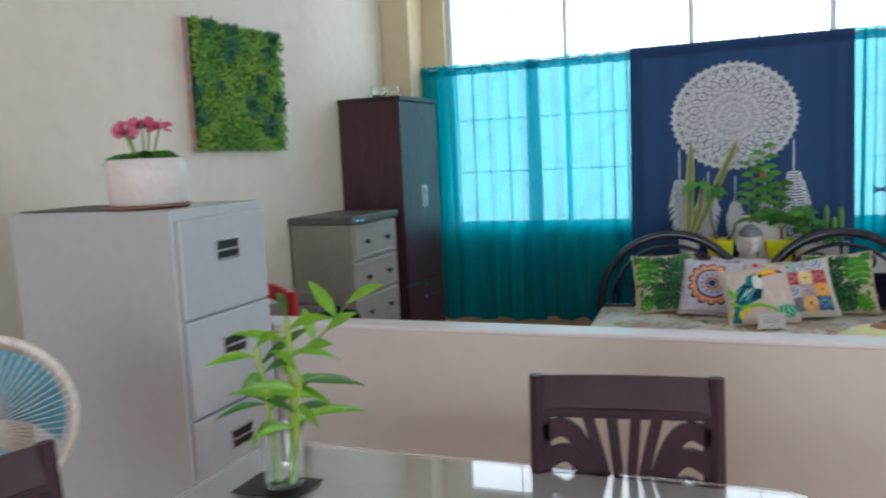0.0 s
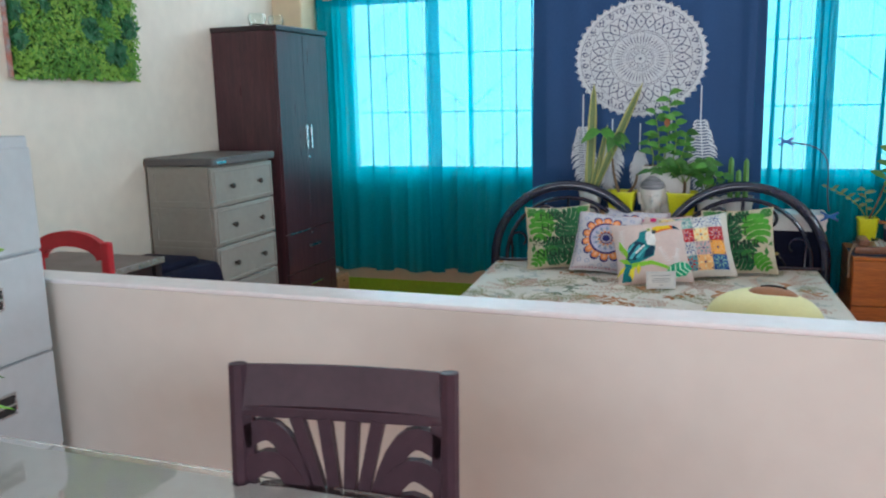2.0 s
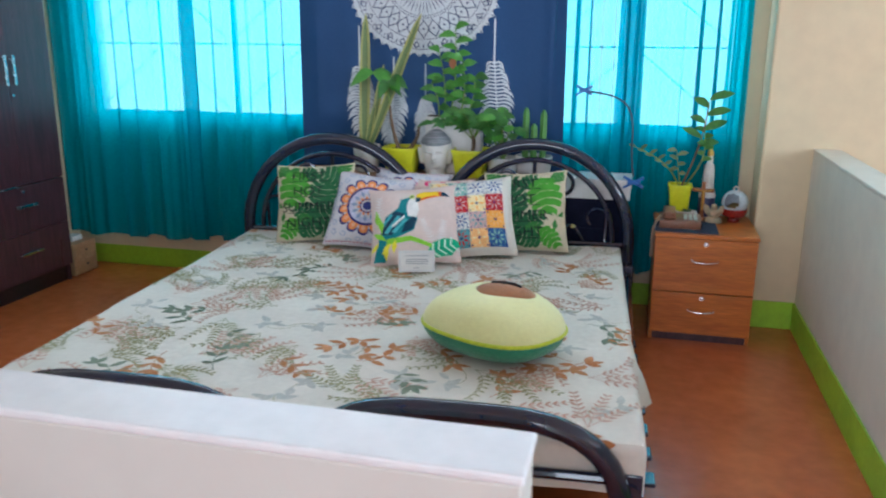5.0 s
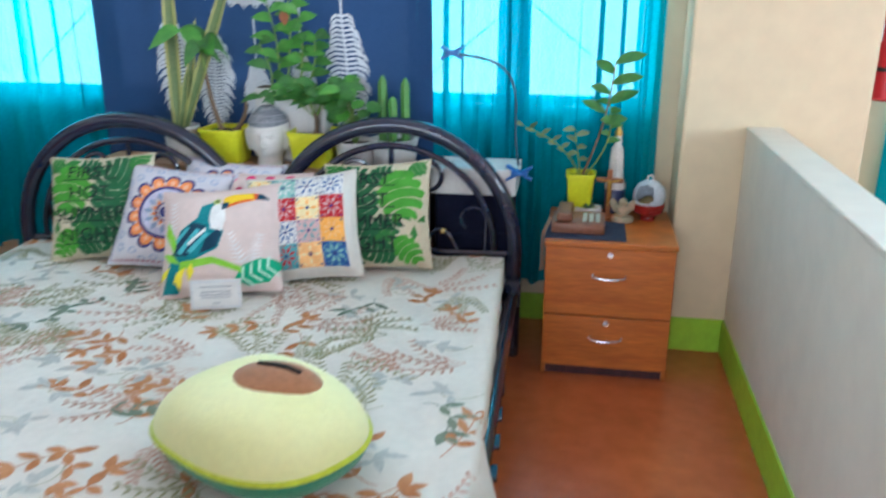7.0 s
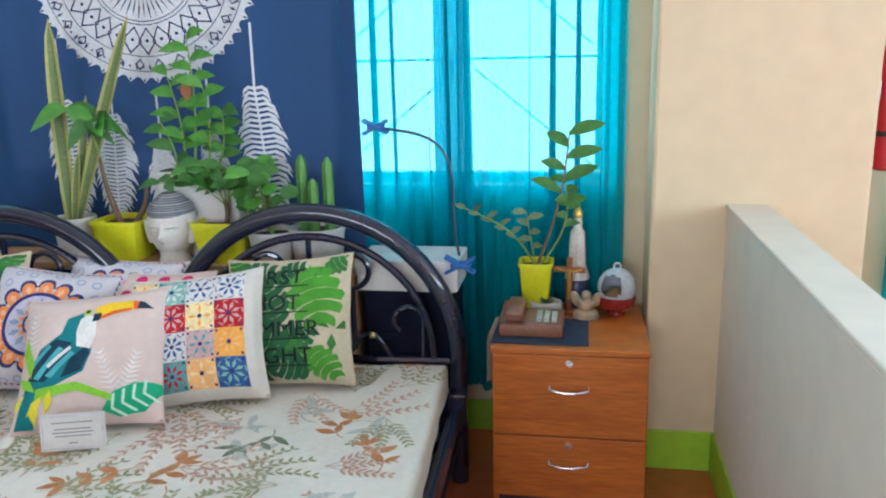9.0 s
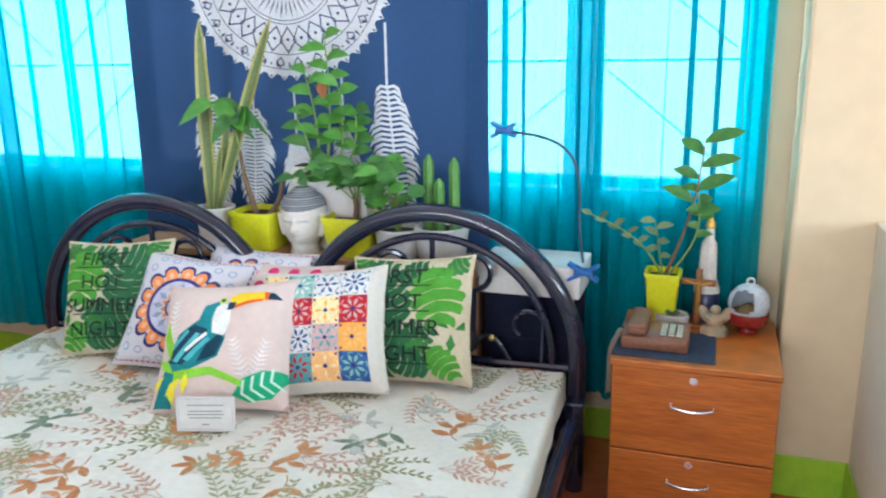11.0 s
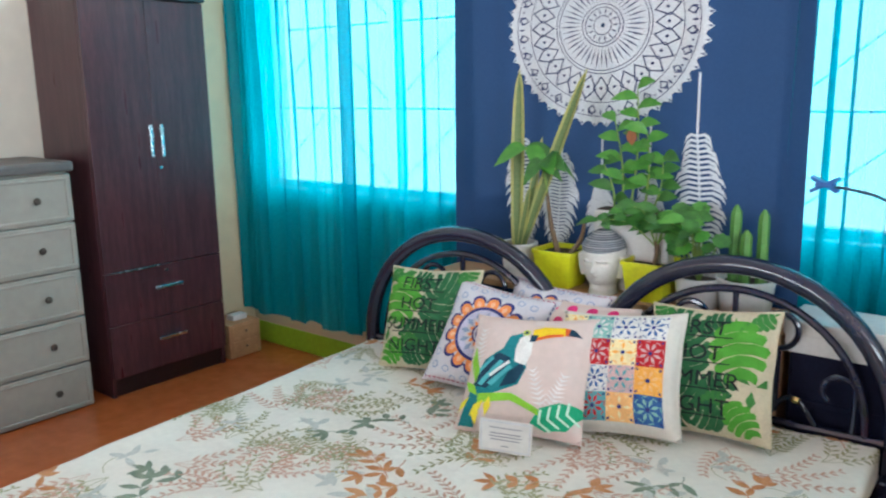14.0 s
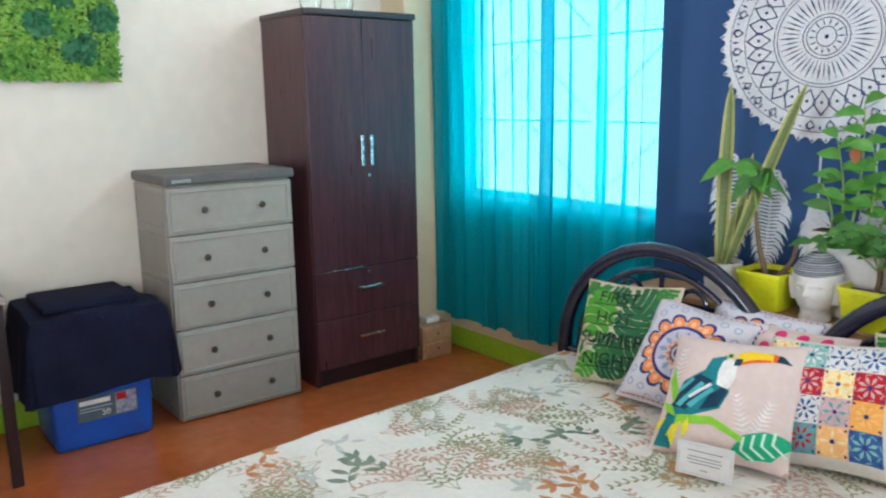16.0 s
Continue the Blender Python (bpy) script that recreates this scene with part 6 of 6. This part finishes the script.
def night_things():
    rnd = random.Random(41)
    p = thing("potted_plant", "slender leafy plant in a square yellow-green pot", "potted plant", pose(4.318, 7.60, NT))
    square_pot(p, 0.052, 0.038, 0.165)
    leafy_stem(p, bend((0.0, 0, 0.14), (0.10, -0.03, 0.57), (0.02, 0, 0)), 7, 0.12, 0.042, GREENS[0], rnd, 0.5, 0.8, 0.2, 0.0055, BARK, 0.8)
    leafy_stem(p, bend((0.0, 0, 0.14), (-0.22, -0.04, 0.34), (0.03, 0, 0.02)), 10, 0.05, 0.017, GREENS[2], rnd, 0.35, 0.8, 0.1, 0.004)
    leafy_stem(p, bend((0.005, 0, 0.14), (0.09, -0.02, 0.42), (0.04, 0, 0)), 6, 0.07, 0.03, GREENS[0], rnd, 0.5, 0.7, 0.5, 0.004)
    leafy_stem(p, bend((0.0, 0, 0.14), (-0.03, -0.04, 0.33), (0, 0, 0)), 6, 0.055, 0.022, GREENS[2], rnd, 0.4, 0.8, 0.3, 0.003)

    b = thing("succulent", "small succulent in a white oval bowl", "potted plant", pose(4.352, 7.56, NT))
    part("bowl", lathe([(0.035, 0), (0.048, 0.012), (0.052, 0.036), (0.048, 0.044), (0.044, 0.036)], 24, squash=0.8), POT_WHITE, b, "white oval bowl", True)
    part("gravel", lathe([(0.042, 0.03), (0.042, 0.038)], 18, squash=0.8), material("gravel", (0.55, 0.5, 0.42), (0.35, 0.32, 0.28), 150, 0.9, bump=0.5, bump_scale=250), b)
    for k in range(14):
        a = k * 2.4
        part("leaf", blade((0.004 * math.cos(a), 0.004 * math.sin(a), 0.036), (math.cos(a), math.sin(a), 0.6 + 0.08 * k), 0.026, 0.012, 0.0, 0.4, 4), GREENS[2], b, "", True)

    mat_ = thing("place_mat", "dark blue mat under the telephone", "mat", pose(4.205, 7.272, NT))
    part("sheet", box(0, 0.28, 0, 0.24, 0, 0.003, 0.001), material("mat_blue", (0.03, 0.045, 0.09), None, 60, 0.8, bump=0.2), mat_)

    brown = material("phone_brown", (0.27, 0.12, 0.07), (0.23, 0.1, 0.055), 8, 0.35)
    t = thing("telephone", "brown corded desk telephone with pale keys", "telephone", pose(4.225, 7.325, NT + 0.0035, 0, 0, -1))
    bm = box(0, 0.185, 0, 0.125, 0, 0.045, 0.006)
    for v in bm.verts:
        if v.co.z > 0.03:
            v.co.z += 0.12 * (v.co.y - 0.06)
    part("body", bm, brown, t, "", True)
    for r in range(4):
        for k in range(3):
            x, y = 0.115 + 0.022 * k, 0.028 + 0.02 * r
            key = box(-0.008, 0.008, -0.0065, 0.0065, 0, 0.005, 0.0015)
            bmesh.ops.transform(key, matrix=pose(x, y, 0.0455 + 0.12 * (y - 0.06), 6.8, 0, 0), verts=key.verts)
            part("key", key, material("phone_key", (0.55, 0.6, 0.52), None, 30, 0.4) if r + k == 0 else bpy.data.materials["phone_key"], t)
    hs = part("handset", box(0.018, 0.07, -0.012, 0.155, 0.062, 0.078, 0.007, segments=3), brown, t, "brown handset", True)
    for y in (-0.008, 0.112):
        part("earpiece", box(0.016, 0.072, y, y + 0.042, 0.045, 0.07, 0.01, segments=3), brown, hs, "", True)
    coil = []
    for i in range(160):
        u = i / 159
        c = Vector((-0.014 - 0.012 * math.sin(u * 3.1), 0.0 - 0.012 * u, 0.058)).lerp(Vector((-0.026, -0.03, -0.13)), u)
        if u < 0.3:
            c.x += 0.045 * (0.3 - u)
        coil.append(c + Vector((0.006 * math.cos(i * 1.05), 0.006 * math.sin(i * 1.05), 0)))
    part("cord", tube(coil, 0.0022, 5), material("cord_tan", (0.42, 0.3, 0.2), None, 20, 0.5), t, "coiled tan cord", True)

    c = thing("crucifix", "standing wooden crucifix with a gilt figure", "crucifix", pose(4.425, 7.575, NT, 0, 0, -8))
    wood = material("cross_wood", (0.33, 0.12, 0.035), None, 20, 0.4, stretch=(8, 8, 1))
    part("upright", box(-0.009, 0.009, -0.005, 0.005, 0.012, 0.185, 0.002), wood, c)
    part("beam", box(-0.05, 0.05, -0.0051, 0.0051, 0.135, 0.153, 0.002), wood, c)
    part("base", box(-0.03, 0.03, -0.02, 0.02, 0, 0.012, 0.003), wood, c)
    gilt = bmesh.new()
    tube([(0, -0.009, 0.05), (0.002, -0.011, 0.09), (0, -0.010, 0.145)], [0.004, 0.007, 0.006], 8, bm=gilt)
    tube([(-0.04, -0.008, 0.148), (0, -0.010, 0.138), (0.04, -0.008, 0.148)], 0.0032, 6, bm=gilt)
    part("figure", gilt, material("gilt", (0.75, 0.45, 0.1), None, 30, 0.35, metal=0.8), c, "plain gilt figure", True)

    bm = lathe([(0.034, 0), (0.036, 0.01), (0.036, 0.085), (0.03, 0.095)], 20)
    n0 = len(bm.faces)
    lathe([(0.037, 0.095), (0.036, 0.105), (0.026, 0.135), (0.024, 0.19), (0.021, 0.235), (0.012, 0.25), (0.0135, 0.263), (0.011, 0.278), (0.006, 0.284)], 20, bm=bm)
    n1 = len(bm.faces)
    lathe([(0.0125, 0.28), (0.014, 0.29), (0.011, 0.30), (0.003, 0.315)], 12, bm=bm)
    bm.faces.ensure_lookup_table()
    for i, f in enumerate(bm.faces):
        f.material_index = 0 if i < n0 else (1 if i < n1 else 2)
    for v in bm.verts:
        if v.co.z > 0.1:
            q = math.atan2(v.co.y, v.co.x)
            k = 1 + 0.07 * math.sin(q * 7) * (v.co.z < 0.24)
            v.co.x, v.co.y = v.co.x * k, v.co.y * k
    ob = part("statuette", bm, [material("statue_blue", (0.03, 0.04, 0.12), None, 10, 0.3), material("statue_white", (0.74, 0.71, 0.66), None, 20, 0.45), material("statue_gold", (0.75, 0.5, 0.12), None, 20, 0.35, metal=0.7)], None, "", True)
    tagged(ob, "small white robed statue with a gold crown", "statue")
    ob.matrix_basis = pose(4.448, 7.63, NT) @ Matrix.Diagonal((1.08, 1.08, 1.08, 1))

    bm = bmesh.new()
    bmesh.ops.create_icosphere(bm, subdivisions=3, radius=0.016, matrix=Matrix.Translation((0, 0, 0.072)))
    bmesh.ops.create_icosphere(bm, subdivisions=3, radius=1, matrix=Matrix.LocRotScale((0, 0, 0.042), None, (0.026, 0.02, 0.024)))
    for s in (-1, 1):
        bmesh.ops.create_icosphere(bm, subdivisions=3, radius=1, matrix=Matrix.LocRotScale((s * 0.03, 0.01, 0.055), Euler((0, s * 0.5, 0)), (0.015, 0.006, 0.03)))
        bmesh.ops.create_icosphere(bm, subdivisions=2, radius=1, matrix=Matrix.LocRotScale((s * 0.016, -0.012, 0.05), Euler((0, s * 0.8, 0)), (0.007, 0.008, 0.017)))
    lathe([(0.04, 0), (0.042, 0.008), (0.036, 0.02), (0.02, 0.026)], 18, bm=bm)
    ob = part("figurine", bm, material("figurine_tan", (0.5, 0.34, 0.22), (0.3, 0.3, 0.2), 30, 0.55, detail=0.2), None, "", True)
    tagged(ob, "small tan winged figurine on a mossy base", "figurine")
    ob.matrix_basis = pose(4.478, 7.535, NT)

    g = thing("globe_terrarium", "frosted glass globe on a red bowl with an opening", "terrarium", pose(4.572, 7.57, NT) @ Matrix.Diagonal((1.06, 1.06, 1.06, 1)))
    part("bowl", lathe([(0.024, 0), (0.026, 0.006), (0.024, 0.014), (0.05, 0.03), (0.056, 0.052), (0.055, 0.062)], 26), material("bowl_red", (0.3, 0.02, 0.015), None, 10, 0.25), g, "glossy red bowl", True)
    bm = bmesh.new()
    bmesh.ops.create_uvsphere(bm, u_segments=32, v_segments=20, radius=0.057, matrix=Matrix.Translation((0, 0, 0.088)))
    hole = Vector((-0.35, -0.85, 0.25)).normalized()
    gone = [f for f in bm.faces if (f.calc_center_median() - Vector((0, 0, 0.088))).normalized().dot(hole) > 0.80 or f.calc_center_median().z < 0.058]
    bmesh.ops.delete(bm, geom=gone, context="FACES")
    part("globe", bm, material("frosted_glass", (0.55, 0.62, 0.68), (0.5, 0.58, 0.65), 10, 0.2, coat=0.4), g, "frosted grey glass globe", True)
    part("loop", tube([(0.01 * math.cos(q), 0, 0.15 + 0.01 * math.sin(q)) for q in (2 * math.pi * i / 14 for i in range(14))], 0.003, 6, True), POT_WHITE, g, "", True)
    part("moss", lathe([(0.045, 0.055), (0.03, 0.07), (0.01, 0.085)], 14), material("dry_moss", (0.3, 0.15, 0.07), (0.2, 0.2, 0.08), 80, 0.9, bump=0.6), g, "", True)


night_things()


def moss_panel():
    p = thing("moss_panel", "square panel of green artificial foliage hung on the wall", "wall panel")
    y0, y1, z0, z1 = 5.27, 6.045, 1.535, 2.175
    part("board", box(WX, WX + 0.028, y0, y1, z0, z1, 0.003), material("panel_green", (0.04, 0.12, 0.02), None, 20, 0.8), p)
    part("edging", box(WX + 0.001, WX + 0.03, y0 - 0.006, y0, z0, z1, 0.001), material("printed_edging", (0.35, 0.4, 0.42), (0.5, 0.2, 0.15), 22, 0.6, detail=0.4), p, "patterned edge strip")
    part("hook", tube([(WX + 0.02, 5.7, z1), (WX + 0.012, 5.7, z1 + 0.03)], 0.004, 6), CHROME, p)
    rnd = random.Random(51)
    tones = [material("moss_light", (0.16, 0.37, 0.03), (0.24, 0.44, 0.05), 30, 0.6, detail=0.2), material("moss_mid", (0.08, 0.26, 0.025), (0.12, 0.31, 0.03), 30, 0.6, detail=0.2), material("moss_dark", (0.02, 0.13, 0.05), (0.03, 0.17, 0.06), 30, 0.5, detail=0.2)]
    sets = [([], []) for _ in tones]
    clumps = [(rnd.uniform(y0, y1), rnd.uniform(z0, z1), rnd.uniform(0.03, 0.06)) for _ in range(16)]
    for _ in range(6500):
        y, z = rnd.uniform(y0 - 0.005, y1 + 0.008), rnd.uniform(z0 - 0.008, z1 + 0.005)
        k = 0 if noise.noise((y * 6, z * 6, 0)) + rnd.uniform(-0.5, 0.5) > -0.05 else 1
        if any((y - a) ** 2 + (z - b) ** 2 < r * r for a, b, r in clumps):
            k = 2
        verts, faces = sets[k]
        d = 0.03 + 0.03 * rnd.random() + 0.012 * noise.noise((y * 9, z * 9, 4))
        a, length, w = rnd.uniform(0, 6.28), rnd.uniform(0.018, 0.034) * (1.6 if k == 2 else 1), rnd.uniform(0.009, 0.016) * (1.5 if k == 2 else 1)
        c = Vector((WX + d, y, z))
        e = Vector((rnd.uniform(0.1, 0.8), math.cos(a), math.sin(a))).normalized() * length
        s = e.cross(Vector((1, rnd.uniform(-0.3, 0.3), 0))).normalized() * w
        i = len(verts)
        verts += [c - e * 0.5, c - s * 0.5 + e * 0.1, c + e * 0.6, c + s * 0.5 + e * 0.1]
        faces.append((i, i + 1, i + 2, i + 3))
    for (verts, faces), tone, word in zip(sets, tones, ("light green", "mid green", "dark green")):
        me = bpy.data.meshes.new("foliage")
        me.from_pydata([tuple(v) for v in verts], [], faces)
        me.materials.append(tone)
        ob = new("foliage", me)
        ob.parent = p
        tagged(ob, word + " artificial leaves", kind="stuff")


moss_panel()


def cabinet_top():
    rnd = random.Random(61)
    z = 1.3205
    m_ = thing("woven_mat", "dark striped woven mat on the filing cabinet", "mat", pose(0.90, 3.96, z))
    part("weave", box(0, 0.42, 0, 0.3, 0, 0.005, 0.002), material("mat_dark", (0.09, 0.085, 0.08), (0.2, 0.19, 0.17), 5, 0.8, stretch=(1, 30, 1)), m_)
    d = thing("saucer", "round brown saucer under the flower pot", "saucer", pose(1.36, 4.06, z + 0.0005))
    part("dish", lathe([(0.12, 0.0), (0.132, 0.008), (0.13, 0.013), (0.118, 0.009)], 32), material("saucer_brown", (0.25, 0.13, 0.08), None, 10, 0.5), d, "", True)
    p = thing("potted_flower", "pink flowering plant in a broad white pot", "potted plant", pose(1.36, 4.06, z + 0.0145))
    part("pot", lathe([(0.112, 0), (0.12, 0.01), (0.126, 0.10), (0.122, 0.135), (0.112, 0.145), (0.105, 0.14), (0.103, 0.12)], 36), POT_WHITE, p, "broad white ceramic pot", True)
    part("soil", lathe([(0.104, 0.115), (0.104, 0.125)], 24), SOIL, p)
    for k in range(64):
        a, r = rnd.uniform(0, 6.28), rnd.uniform(0.0, 0.07)
        part("leaf", blade((r * math.cos(a), r * math.sin(a), 0.12), (math.cos(a), math.sin(a), rnd.uniform(0.7, 2.6)), rnd.uniform(0.08, 0.125), rnd.uniform(0.042, 0.058), 0.55, 0.25, 5), GREENS[1 if k % 3 else 0], p, "", True)
    pink = material("petal_pink", (0.72, 0.12, 0.28), (0.8, 0.25, 0.4), 30, 0.6)
    for fx, fy, fz in ((-0.03, -0.04, 0.245), (0.02, -0.025, 0.255), (-0.065, 0.0, 0.225), (0.05, 0.02, 0.24), (0.0, 0.03, 0.245), (-0.01, -0.07, 0.225)):
        part("stem", tube([(fx * 0.3, fy * 0.3, 0.12), (fx, fy, fz)], 0.003, 5), STALK, p, "", True)
        for k in range(20):
            a = rnd.uniform(0, 6.28)
            part("petal", blade((fx + 0.014 * math.cos(a), fy + 0.014 * math.sin(a), fz + rnd.uniform(-0.01, 0.012)), (math.cos(a), math.sin(a), rnd.uniform(0.0, 0.9)), 0.03, 0.026, 0.2, 0.3, 3), pink, p, "", True)


cabinet_top()


def lucky_bamboo():
    rnd = random.Random(71)
    fresh = material("bamboo_leaf", (0.2, 0.45, 0.02), (0.12, 0.34, 0.02), 20, 0.35, detail=0.2)
    p = thing("lucky_bamboo", "lucky bamboo stalks in a clear glass vase", "potted plant", pose(2.235, 3.43, 0.7505))
    part("vase", lathe([(0.040, 0), (0.043, 0.004), (0.045, 0.13), (0.042, 0.13), (0.040, 0.010), (0.002, 0.008)], 28), GLASS, p, "clear glass vase", True)
    part("coaster", box(-0.09, 0.07, -0.075, 0.04, -0.0008, 0.0006), BLACK, p)
    for bx, by, tx, ty, tz in ((-0.015, 0, -0.05, 0.0, 0.30), (0.012, 0.01, 0.02, 0.02, 0.36), (0.02, -0.01, 0.06, -0.01, 0.25)):
        pts = bend((bx, by, 0.012), (tx, ty, tz), (0.005, 0, 0))
        part("stalk", tube(pts, [0.006 + (0.0008 if i % 2 else 0) for i in range(9)], 8), material("bamboo_stalk", (0.36, 0.5, 0.07), (0.28, 0.42, 0.06), 14, 0.4) if bx == -0.015 else bpy.data.materials["bamboo_stalk"], p, "", True)
        for k in range(9):
            t = 0.42 + 0.58 * k / 8
            c = Vector(pts[0]).lerp(Vector(pts[-1]), t)
            a = k * 2.5 + bx * 90
            part("leaf", blade(c, (math.cos(a), math.sin(a) * 0.8, rnd.uniform(0.15, 0.8) + (0.7 if k == 8 else 0)), rnd.uniform(0.11, 0.18), rnd.uniform(0.017, 0.024), rnd.uniform(0.2, 0.6), 0.3, 7, face=(0.5, -0.7, 0.4), blunt=1.3), fresh if (k + int(tz * 100)) % 4 else GREENS[0], p, "", True)
    leafy_stem(p, bend((0.02, 0, 0.28), (0.17, 0.02, 0.40), (0.0, 0, -0.02)), 5, 0.12, 0.026, fresh, rnd, 0.3, 0.6, 0.2, 0.004)


lucky_bamboo()


def wardrobe_top():
    for x, y, r in ((0.80, 6.93, 0.055), (0.83, 7.10, 0.05)):
        b = thing("glass_bowl", "clear glass bowl on top of the wardrobe", "bowl", pose(x, y, 1.8505))
        part("bowl", lathe([(r * 0.5, 0), (r * 0.9, 0.02), (r, 0.06), (r * 0.8, 0.085), (r * 0.76, 0.085), (r * 0.94, 0.058), (r * 0.84, 0.022), (0.002, 0.005)], 24), GLASS, b, "", True)


wardrobe_top()
